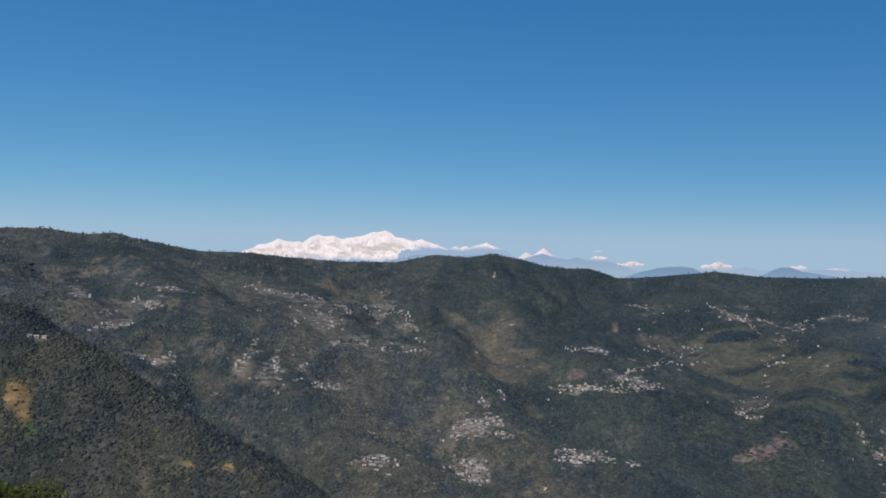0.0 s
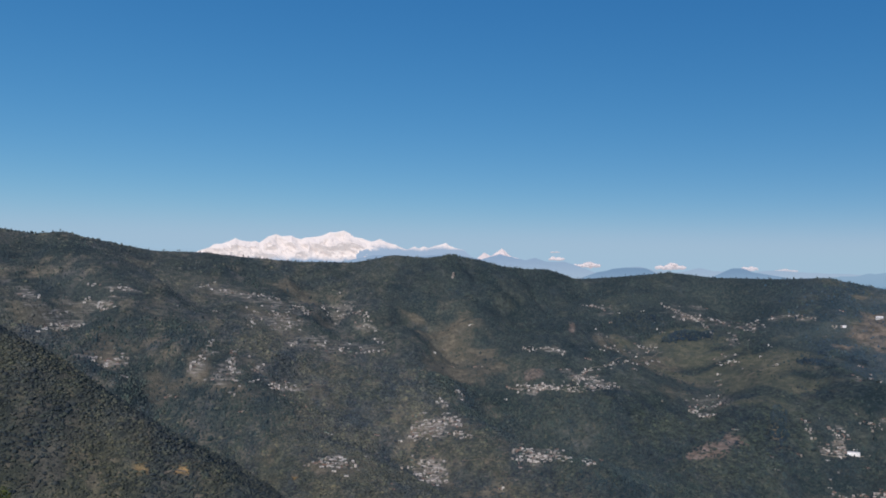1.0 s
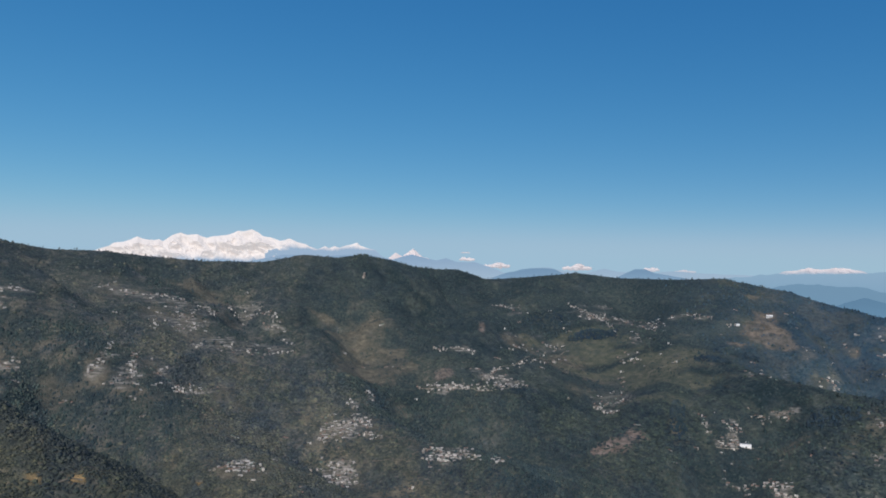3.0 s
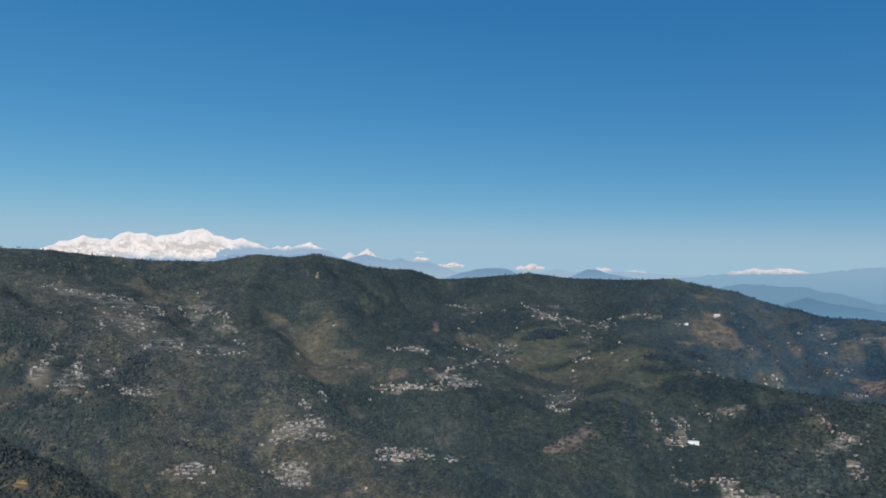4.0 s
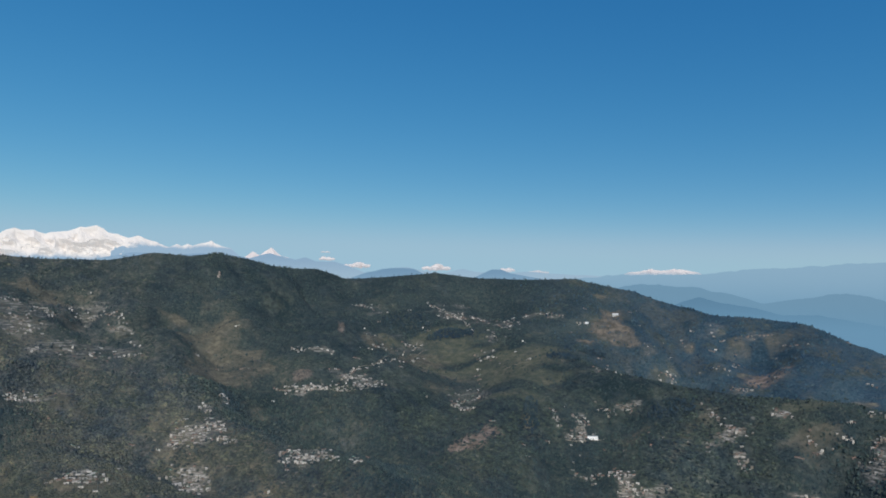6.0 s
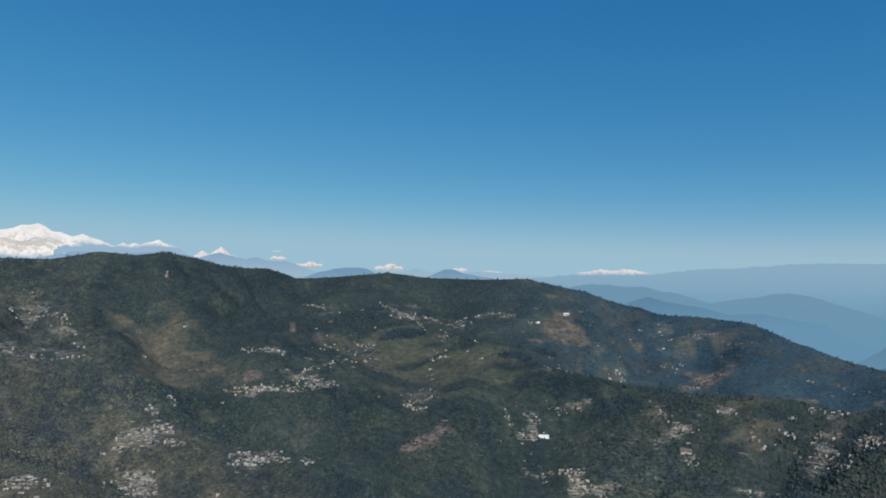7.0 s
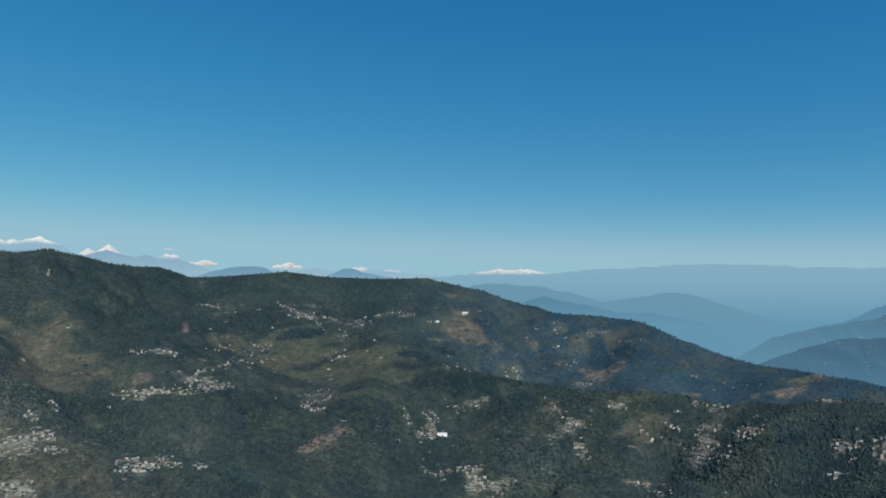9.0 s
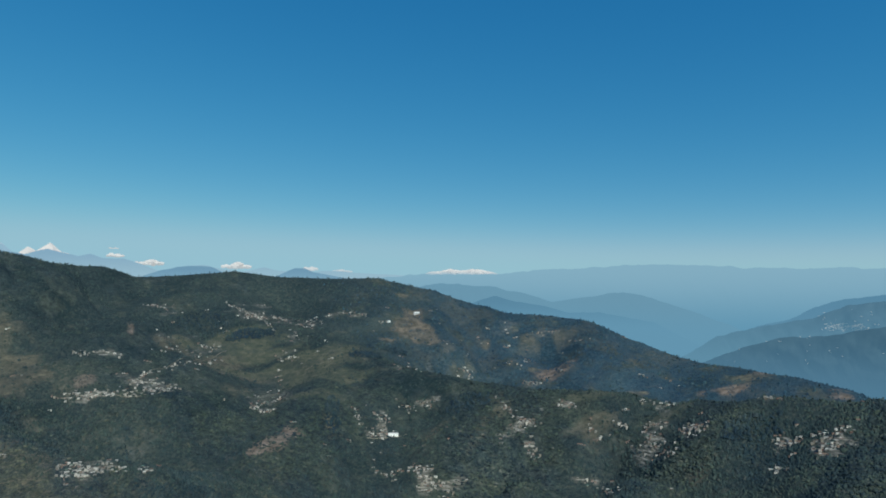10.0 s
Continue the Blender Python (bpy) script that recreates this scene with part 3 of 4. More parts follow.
# ---- land cover ----
def patch(rows, x, y):
    """How far a place lies inside any of the patches, 0 to 1, with a ragged edge."""
    ragged = 0.95 * layered(x, y, 75, 41, 5)
    streaks = layered(x, y, 34, 43, 3)
    inside = np.zeros_like(x)
    for px, py, wide, deep in rows:
        far = math.hypot(px, py)
        ux, uy = px / far, py / far
        across, down = (x - px) * uy - (y - py) * ux, (x - px) * ux + (y - py) * uy
        inside = np.maximum(inside, (0.6 + 0.4 * ramp(streaks, -0.25, 0.2)) * (1 - ramp(np.hypot(across / wide, down / deep) + ragged, 0.62, 1.05)))
    return inside


# ---- the ground: one sheet, finer where the valley lies ----
bearings = np.concatenate([np.arange(-180, -42, 3.0), np.arange(-42, 72, 0.2), np.arange(72, 180, 3.0)])
ranges = np.concatenate([[0.01], np.linspace(2, 640, 44), np.arange(650, 3640, 8.8), np.linspace(3650, 4980, 26)])
B, D = np.meshgrid(np.radians(bearings), ranges)
GX, GY = D * np.sin(B) + 0.4, D * np.cos(B) + 0.3
GZ = height(GX, GY)
ground = tagged(link("ground", np.stack([GX, GY, GZ], -1).reshape(-1, 3), quads(len(ranges), len(bearings), True)[:, ::-1], GROUND, True),
                "wooded mountainside with dry clearings, terraces and deep ravines", "ground", kind="structure")
fx, fy = GX.ravel(), GY.ravel()
DRY, RED, LEA, DIG, CLIFF_SHARE = (patch([(px, py, 1.2 * w, 1.15 * d) for px, py, w, d in rows], fx, fy) for rows in (DRY_GRASS, RED_SOIL, MEADOW, QUARRY, CLIFF))
FIELDS = patch(TERRACES, fx, fy) * ramp(layered(fx, fy, 55, 73, 4), -0.1, 0.3)


def trodden_share(rows, x, y, z):
    """The pale terraced yards and lanes between the houses of the hamlets, in strips along the contour lines."""
    ragged, strips = 0.45 * layered(x, y, 60, 71, 4), np.zeros_like(x)
    for hx, hy, wide, deep, count in rows:
        near = np.flatnonzero(np.hypot(x - hx, y - hy) < 2.0 * max(wide, deep))
        far = math.hypot(hx, hy)
        ux, uy = hx / far, hy / far
        px, py = x[near] - hx, y[near] - hy
        across = px * uy - py * ux
        inside = 1 - np.hypot(across / wide, (px * ux + py * uy) / deep)
        ledges = 0.95 * layered(across, 6.5 * z[near], 58, 73, 3)
        full = min(1.0, 0.5 + 60 * count / (wide * deep))
        strips[near] = np.maximum(strips[near], full * ramp(inside + ragged[near] + ledges, 0.16, 0.56))
    return strips


yards = (0.85 - 0.5 * ramp(np.hypot(fx, fy), 2200, 2500) * ramp(fx, 300, 700)) * trodden_share(HAMLETS, fx, fy, GZ.ravel())


def hazy_pine_share(x, y):
    """Where cool blue-green pines take over from the broadleaf wood: in groves and the deep ravines, and on the high
    ridges, where their blue stands in for haze.
    """
    # This share grows with distance from the drone, as haze put into the colour.
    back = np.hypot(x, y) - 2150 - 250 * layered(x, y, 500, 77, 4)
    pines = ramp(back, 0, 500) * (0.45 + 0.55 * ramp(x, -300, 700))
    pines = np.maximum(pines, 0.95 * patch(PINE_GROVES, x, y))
    for bed, deep, wide in RAVINES:
        pts = [plan(q, d) for q, d in bed]
        for (x0, y0), (x1, y1) in zip(pts, pts[1:]):
            dx, dy = x1 - x0, y1 - y0
            k = np.clip(((x - x0) * dx + (y - y0) * dy) / (dx * dx + dy * dy), 0, 1)
            away = np.hypot(x - x0 - k * dx, y - y0 - k * dy) + 60 * layered(x, y, 200, 79, 3)
            pines = np.maximum(pines, 0.85 * (1 - ramp(away, 0.8 * wide, 1.9 * wide)))
    return pines


def past(line, x, y):
    """How far a place lies behind a crest line, seen from the drone."""
    return np.hypot(x, y) - np.interp(np.degrees(np.arctan2(x, y)), [q[0] for q in line], [q[1] for q in line])


def clearing_share(x, y):
    """Small olive and tan clearings scattered over the eastern ridge, in strips along the slope."""
    east = np.degrees(np.arctan2(x, y))
    strips = layered(x, y, 60, 101, 4) + 0.5 * layered(x, y, 260, 103, 3)
    return 0.2 * ramp(strips, 0.16, 0.42) * ramp(past(TOWN_SPUR, x, y), 40, 120) * ramp(east, 24, 34)


def haze_share(x, y):
    """The haze over the eastern ridge, put in as a paler blue tree colour from the foot of its slope up."""
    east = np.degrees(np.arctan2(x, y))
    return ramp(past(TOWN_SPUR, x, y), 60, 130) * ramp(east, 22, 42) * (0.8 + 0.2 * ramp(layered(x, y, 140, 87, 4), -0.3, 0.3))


for kind, amount in (("spruce", haze_share(fx, fy)), ("dry_grass", np.maximum.reduce([0.75 * DRY, 0.5 * FIELDS, clearing_share(fx, fy)])), ("cliff", CLIFF_SHARE), ("yards", yards), ("red_soil", RED), ("meadow", 0.85 * LEA), ("quarry", DIG), ("lawn", patch(LAWN, fx, fy)), ("pine", hazy_pine_share(fx, fy))):
    land = ground.data.attributes.new(kind, "FLOAT", "POINT")
    land.data.foreach_set("value", amount.astype(np.float32))


# ---- far hills and snows ----
def far_range(name, crest, distance, foot, mat, rough, folds, label, category, seed, step=0.06):
    """A range of hills beyond the valley: crest as bearing, elevation pairs; foot: the elevation of its base; folds: depth of its spurs."""
    b = np.arange(crest[0][0], crest[-1][0], step)
    e = np.interp(b, [c[0] for c in crest], [c[1] for c in crest])
    edge = np.minimum(1, np.minimum(b - b[0], b[-1] - b) / 1.0)
    jag = layered(b * 100, b * 0 + 7, 90, seed, 5) * rough * edge
    top = distance * np.tan(np.radians(e + jag))
    low = distance * math.tan(radians(foot))
    k = np.linspace(0, 1, 44)[:, None]
    z = top[None, :] + (low - top[None, :]) * k ** 0.9
    u, v = b[None, :] * 87 + 0 * k, z * 1.15
    fold = 1 - 2.4 * np.abs(layered(u + 0.45 * v + 10 * layered(u, v, 40, seed + 8, 3), v, 110, seed + 5, 6))
    d = distance - folds * 0.5 * k - 0.5 * folds * fold * np.minimum(1, k * 6) * (1 - 0.3 * k)
    d = np.minimum(d, 4985)
    x, y = d * np.sin(np.radians(b))[None, :], d * np.cos(np.radians(b))[None, :]
    n, rows = len(b), len(k)
    front = np.stack([x, y, z + EYE], -1).reshape(-1, 3)
    back = np.stack([np.sin(np.radians(b)) * 4990, np.cos(np.radians(b)) * 4990, low + EYE + 0 * b], -1)
    faces = np.concatenate([quads(rows, n), quads(2, n) * 0 + np.stack([np.arange(n - 1), np.arange(1, n), rows * n + np.arange(1, n), rows * n + np.arange(n - 1)], -1)])
    return tagged(link(name, np.concatenate([front, back]), faces, mat, "snow" not in name), label, category, kind="structure")


# Haze and the snow's brightness are painted in as glow, from foot to crest.
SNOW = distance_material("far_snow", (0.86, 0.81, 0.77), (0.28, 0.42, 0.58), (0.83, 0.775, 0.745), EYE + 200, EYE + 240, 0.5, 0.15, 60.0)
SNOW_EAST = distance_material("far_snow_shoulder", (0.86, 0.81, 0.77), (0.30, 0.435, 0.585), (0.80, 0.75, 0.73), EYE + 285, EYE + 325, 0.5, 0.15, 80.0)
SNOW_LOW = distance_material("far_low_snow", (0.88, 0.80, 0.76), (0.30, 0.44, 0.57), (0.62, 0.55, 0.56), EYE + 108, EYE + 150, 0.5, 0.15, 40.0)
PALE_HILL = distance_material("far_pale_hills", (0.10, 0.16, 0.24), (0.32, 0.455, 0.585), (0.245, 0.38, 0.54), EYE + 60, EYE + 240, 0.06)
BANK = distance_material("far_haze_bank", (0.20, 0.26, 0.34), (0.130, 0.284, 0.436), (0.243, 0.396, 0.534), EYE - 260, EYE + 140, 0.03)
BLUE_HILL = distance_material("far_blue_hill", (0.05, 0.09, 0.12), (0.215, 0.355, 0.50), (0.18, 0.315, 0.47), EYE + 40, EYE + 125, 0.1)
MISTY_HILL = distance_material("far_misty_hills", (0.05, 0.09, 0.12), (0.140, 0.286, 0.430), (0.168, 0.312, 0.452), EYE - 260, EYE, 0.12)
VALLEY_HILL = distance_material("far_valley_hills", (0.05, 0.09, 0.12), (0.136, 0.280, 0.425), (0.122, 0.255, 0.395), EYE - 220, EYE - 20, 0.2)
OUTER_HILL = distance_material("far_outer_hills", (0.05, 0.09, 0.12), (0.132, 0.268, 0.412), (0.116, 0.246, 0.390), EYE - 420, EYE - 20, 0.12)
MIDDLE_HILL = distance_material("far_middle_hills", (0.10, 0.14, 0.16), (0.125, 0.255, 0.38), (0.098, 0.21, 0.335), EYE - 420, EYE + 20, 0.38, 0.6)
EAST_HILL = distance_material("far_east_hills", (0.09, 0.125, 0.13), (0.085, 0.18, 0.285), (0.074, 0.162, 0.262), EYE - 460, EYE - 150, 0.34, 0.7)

SNOW_CREST = [(-15.5, 2.2), (-14.66, 2.52), (-14.15, 2.73), (-13.57, 2.87), (-13.25, 3.14), (-12.73, 3.19), (-12.21, 3.38), (-11.82, 3.6), (-11.48, 3.48), (-10.76, 3.38), (-10.42, 3.45), (-10.16, 3.32), (-9.56, 3.73), (-9.03, 3.92), (-8.62, 3.81), (-7.88, 3.88), (-7.55, 3.69), (-7.27, 3.59), (-6.46, 3.76), (-5.51, 3.96), (-5.17, 4.15), (-4.83, 4.1), (-4.22, 4.24), (-3.81, 4.07), (-3.46, 3.8), (-2.91, 3.76), (-2.23, 3.49), (-1.7, 3.1)]
SHOULDER_CREST = [(-3.3, 2.7), (-2.23, 3.49), (-1.61, 3.71), (-1.13, 3.47), (-0.44, 3.26), (-0.23, 3.13), (0.38, 2.92), (0.93, 3.13), (1.21, 3.02), (1.62, 3.17), (1.96, 3.04), (2.44, 3.23), (2.85, 3.31), (3.2, 3.45), (3.47, 3.23), (3.81, 3.09), (4.5, 2.93), (5.2, 2.3)]
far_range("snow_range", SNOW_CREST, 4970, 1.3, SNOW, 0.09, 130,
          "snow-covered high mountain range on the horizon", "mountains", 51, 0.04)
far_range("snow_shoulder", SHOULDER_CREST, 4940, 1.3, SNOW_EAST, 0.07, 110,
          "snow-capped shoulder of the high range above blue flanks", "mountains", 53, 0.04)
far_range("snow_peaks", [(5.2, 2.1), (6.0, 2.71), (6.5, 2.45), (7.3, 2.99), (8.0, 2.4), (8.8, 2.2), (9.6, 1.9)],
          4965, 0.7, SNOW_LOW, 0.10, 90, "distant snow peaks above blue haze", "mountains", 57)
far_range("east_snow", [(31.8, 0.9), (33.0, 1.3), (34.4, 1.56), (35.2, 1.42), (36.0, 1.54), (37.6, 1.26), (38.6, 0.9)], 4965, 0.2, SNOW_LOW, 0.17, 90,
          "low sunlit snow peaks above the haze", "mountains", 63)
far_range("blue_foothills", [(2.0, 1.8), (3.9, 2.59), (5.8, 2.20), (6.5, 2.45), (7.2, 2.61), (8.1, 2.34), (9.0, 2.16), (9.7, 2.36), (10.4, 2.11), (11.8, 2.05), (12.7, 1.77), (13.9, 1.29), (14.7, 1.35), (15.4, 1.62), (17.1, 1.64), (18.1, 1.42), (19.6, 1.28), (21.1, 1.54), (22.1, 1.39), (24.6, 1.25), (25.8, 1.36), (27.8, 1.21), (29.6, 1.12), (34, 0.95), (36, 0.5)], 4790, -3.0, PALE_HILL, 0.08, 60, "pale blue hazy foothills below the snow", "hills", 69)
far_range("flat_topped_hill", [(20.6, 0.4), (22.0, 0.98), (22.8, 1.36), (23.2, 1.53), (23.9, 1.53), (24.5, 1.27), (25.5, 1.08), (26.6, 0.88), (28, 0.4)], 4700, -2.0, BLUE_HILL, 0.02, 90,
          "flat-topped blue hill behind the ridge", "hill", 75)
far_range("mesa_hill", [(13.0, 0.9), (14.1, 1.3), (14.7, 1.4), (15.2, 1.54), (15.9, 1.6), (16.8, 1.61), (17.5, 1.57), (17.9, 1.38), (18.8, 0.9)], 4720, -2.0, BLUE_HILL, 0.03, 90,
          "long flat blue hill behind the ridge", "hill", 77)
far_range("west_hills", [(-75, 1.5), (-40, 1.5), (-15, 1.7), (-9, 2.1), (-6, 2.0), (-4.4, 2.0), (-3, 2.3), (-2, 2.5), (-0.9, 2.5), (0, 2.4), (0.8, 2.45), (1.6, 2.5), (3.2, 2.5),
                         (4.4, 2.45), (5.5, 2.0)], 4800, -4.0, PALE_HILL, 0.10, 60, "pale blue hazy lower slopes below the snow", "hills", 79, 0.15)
# A layer of haze, modelled as a glowing range of hills.
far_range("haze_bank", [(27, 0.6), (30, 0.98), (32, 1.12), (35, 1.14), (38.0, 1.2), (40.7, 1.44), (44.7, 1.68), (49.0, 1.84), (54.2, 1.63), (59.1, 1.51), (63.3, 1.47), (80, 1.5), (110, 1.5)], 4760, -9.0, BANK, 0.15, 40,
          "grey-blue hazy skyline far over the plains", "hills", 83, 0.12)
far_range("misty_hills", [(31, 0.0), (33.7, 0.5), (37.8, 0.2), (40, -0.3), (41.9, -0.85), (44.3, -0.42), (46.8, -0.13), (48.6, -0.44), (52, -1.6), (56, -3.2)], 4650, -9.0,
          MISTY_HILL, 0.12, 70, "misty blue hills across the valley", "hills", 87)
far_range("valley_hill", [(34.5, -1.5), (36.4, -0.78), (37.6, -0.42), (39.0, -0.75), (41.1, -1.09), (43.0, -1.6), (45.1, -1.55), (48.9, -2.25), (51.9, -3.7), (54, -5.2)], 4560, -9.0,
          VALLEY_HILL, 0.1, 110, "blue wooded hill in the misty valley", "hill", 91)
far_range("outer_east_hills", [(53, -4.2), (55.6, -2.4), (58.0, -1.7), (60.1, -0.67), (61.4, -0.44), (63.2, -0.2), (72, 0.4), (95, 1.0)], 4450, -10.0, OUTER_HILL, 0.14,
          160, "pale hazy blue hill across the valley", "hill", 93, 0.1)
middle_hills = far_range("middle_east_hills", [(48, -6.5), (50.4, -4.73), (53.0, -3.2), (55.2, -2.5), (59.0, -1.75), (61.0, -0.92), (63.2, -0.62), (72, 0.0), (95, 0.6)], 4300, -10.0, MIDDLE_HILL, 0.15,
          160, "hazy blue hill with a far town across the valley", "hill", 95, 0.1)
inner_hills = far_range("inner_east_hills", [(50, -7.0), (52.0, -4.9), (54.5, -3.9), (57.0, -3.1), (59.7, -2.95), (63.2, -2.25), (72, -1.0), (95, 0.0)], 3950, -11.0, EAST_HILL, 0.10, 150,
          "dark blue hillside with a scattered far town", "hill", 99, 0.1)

# ---- woods: crowns placed to fit the camera's view, on slopes that face the drone ----
rng = np.random.default_rng(7)


def bare(x, y, z):
    """Open ground, where few trees stand."""
    return np.maximum.reduce([patch(DRY_GRASS, x, y), 0.75 * patch(TERRACES, x, y) * ramp(layered(x, y, 55, 73, 4), -0.1, 0.3), patch(RED_SOIL, x, y), 0.85 * patch(MEADOW, x, y), 1.3 * patch(QUARRY, x, y), 1.3 * patch(LAWN, x, y), patch(CLIFF, x, y),
                              0.8 * trodden_share(HAMLETS, x, y, z)])


def woodland(name, near, far, spacing, crown, label):
    """A sheet of single low crowns, each a ragged dome of its own."""
    count = int(0.5 * radians(99) * (far ** 2 - near ** 2) / spacing ** 2)
    b = np.radians(rng.uniform(-33, 66, count))
    d = np.sqrt(rng.uniform(near ** 2, far ** 2, count))
    x, y = d * np.sin(b), d * np.cos(b)
    z = height(x, y)
    step = 12.0
    rise = (height(x + step * np.sin(b), y + step * np.cos(b)) - z) / step
    groves = layered(x, y, 160, 61, 4)
    keep = (rise > -0.02 + (z - EYE) / d) | (rise > -0.12) & (rng.random(count) < 0.5)
    keep &= (z - EYE) / d > -0.31
    keep &= rng.random(count) > np.clip(bare(x, y, z) * 0.85 + np.clip(-groves - 0.3, 0, 0.3) * (near > 700), 0, 0.96)
    x, y, z, groves = x[keep], y[keep], z[keep], groves[keep]
    if far > 1800:
        open_wood = rng.random(len(x)) > clearing_share(x, y)
        x, y, z, groves = x[open_wood], y[open_wood], z[open_wood], groves[open_wood]
    pines = rng.random(len(x)) < hazy_pine_share(x, y)
    hazed = rng.random(len(x)) < haze_share(x, y)
    for kind, mine, mat, text in (("broadleaf", ~pines & ~hazed, WOODS, "mixed broadleaf trees"), ("pine", pines & ~hazed, HAZY_PINES, "dark pines and far trees blued to stand in for haze"),
                                  ("spruce", hazed, HAZED_TREES, "trees coloured pale blue to stand in for haze")):
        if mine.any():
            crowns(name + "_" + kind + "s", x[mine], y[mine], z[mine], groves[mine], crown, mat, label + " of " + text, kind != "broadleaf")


def crowns(name, x, y, z, groves, crown, mat, label, conifer):
    """The crowns of one stand, joined: lumpy domes, or slimmer pointed ones."""
    n = len(x)
    size = crown * np.clip(np.exp(rng.normal(-0.12, 0.42 if crown < 4 else 0.36, n)), 0.35, 2.2) * (1 + 0.4 * groves)
    if conifer:
        size = size * 0.92
    tall = size * (rng.uniform(0.40, 0.80, n) if conifer else rng.uniform(0.25, 0.52, n))
    sides = 5 if crown < 6 else 4
    turn = rng.uniform(0, 6.28, n)[:, None] + np.arange(sides)[None, :] * (2 * math.pi / sides)
    rings = []
    for level, wide in ((-0.15, 0.46), (0.45, 0.30)) if conifer else ((-0.1, 0.50), (0.55, 0.44)):
        reach = size[:, None] * wide * rng.uniform(0.6, 1.35, (n, sides))
        lift = tall[:, None] * (level + rng.uniform(-0.22, 0.22, (n, sides)))
        rings.append(np.stack([x[:, None] + reach * np.cos(turn), y[:, None] + reach * np.sin(turn), z[:, None] + lift], -1))
    tip = np.stack([x + size * rng.uniform(-.15, .15, n), y + size * rng.uniform(-.15, .15, n), z + tall], -1)[:, None, :]
    verts = np.concatenate([rings[0], rings[1], tip], 1).reshape(-1, 3)
    i = np.arange(sides)
    j = (i + 1) % sides
    tris = np.concatenate([np.stack([i, j, sides + j], -1), np.stack([i, sides + j, sides + i], -1), np.stack([sides + i, sides + j, 0 * i + 2 * sides], -1)])
    faces = (np.arange(n)[:, None, None] * (2 * sides + 1) + tris[None]).reshape(-1, 3)
    return tagged(link(name, verts, faces, mat, True), label, "trees", kind="stuff")


def grove(x, y, wide, deep, count, label):
    """A dense stand of tall dark cedars."""
    far = math.hypot(x, y)
    ux, uy = x / far, y / far
    a, d = rng.uniform(-1, 1, count * 2), rng.uniform(-1, 1, count * 2)
    keep = np.hypot(a, d) + 0.35 * layered(a * 100, d * 100, 60, 97, 3) < 0.95
    a, d = a[keep] * wide, d[keep] * deep
    px, py = x + a * uy + d * ux, y - a * ux + d * uy
    crowns("cedar_grove", px, py, height(px, py) + 1.5, 0 * px + 0.2, 7.0, CEDARS, label, True)


for x, y, wide, deep, count in CEDAR_GROVES:
    grove(x, y, wide, deep, count, "dense stand of dark cedars on the slope")
woodland("near_slope", 640, 1300, 2.15, 2.4, "dense dark wood on the near spur")
woodland("lower_slope", 1300, 1750, 3.7, 4.8, "dense forest on the lower spurs")
woodland("valley", 1750, 2300, 5.7, 6.2, "dense forest on the valley slopes")
woodland("ridge", 2300, 3600, 9.6, 6.0, "dark forest on the high ridge")

# ---- houses ----


def box(bm, x0, x1, y0, y1, z0, z1):
    m = Matrix.Translation(((x0 + x1) / 2, (y0 + y1) / 2, (z0 + z1) / 2)) @ Matrix.Diagonal((x1 - x0, y1 - y0, z1 - z0, 1))
    bmesh.ops.create_cube(bm, size=1, matrix=m)


def house(wide, deep, storeys, gabled, wall, roof, label):
    """A hill house on a plinth that reaches into the slope: walls, roof, windows and a door."""
    thing = new("house")
    tall = 2.2 * storeys
    bm = bmesh.new()
    box(bm, -wide / 2, wide / 2, -deep / 2, deep / 2, -4.0, tall)
    part("body", bm, wall, thing)
    bm = bmesh.new()
    over = 0.35
    if gabled:
        hw, hd, up = wide / 2 + over, deep / 2 + over, 0.3 * deep
        pts = [(-hw, -hd, 0), (hw, -hd, 0), (hw, hd, 0), (-hw, hd, 0), (-hw, 0, up), (hw, 0, up)]
        v = [bm.verts.new((px, py, pz + tall)) for px, py, pz in pts]
        for f in ((0, 1, 5, 4), (2, 3, 4, 5), (0, 4, 3), (1, 2, 5), (3, 2, 1, 0)):
            bm.faces.new([v[q] for q in f])
    else:
        box(bm, -wide / 2 - 0.25, wide / 2 + 0.25, -deep / 2 - 0.25, deep / 2 + 0.25, tall, tall + 0.25)
        for q in (-1, 1):
            box(bm, -wide / 2 - 0.2, wide / 2 + 0.2, q * deep / 2 - 0.1, q * deep / 2 + 0.1, tall + 0.25, tall + 0.95)
            box(bm, q * wide / 2 - 0.1, q * wide / 2 + 0.1, -deep / 2 + 0.12, deep / 2 - 0.12, tall + 0.25, tall + 0.95)
    part("roof", bm, roof, thing)
    for s in range(storeys):
        for k in range(2):
            bm = bmesh.new()
            cx = (k - 0.5) * wide * 0.55
            box(bm, cx - 0.55, cx + 0.55, -deep / 2 - 0.05, -deep / 2 + 0.1, 2.2 * s + 0.8, 2.2 * s + 1.7)
            part("window", bm, PANE, thing)
    bm = bmesh.new()
    box(bm, -0.42, 0.42, -deep / 2 - 0.06, -deep / 2 + 0.1, 0.0, 1.9)
    part("door", bm, WOOD, thing)
    return tagged(thing, label, "house", "hamlet houses")


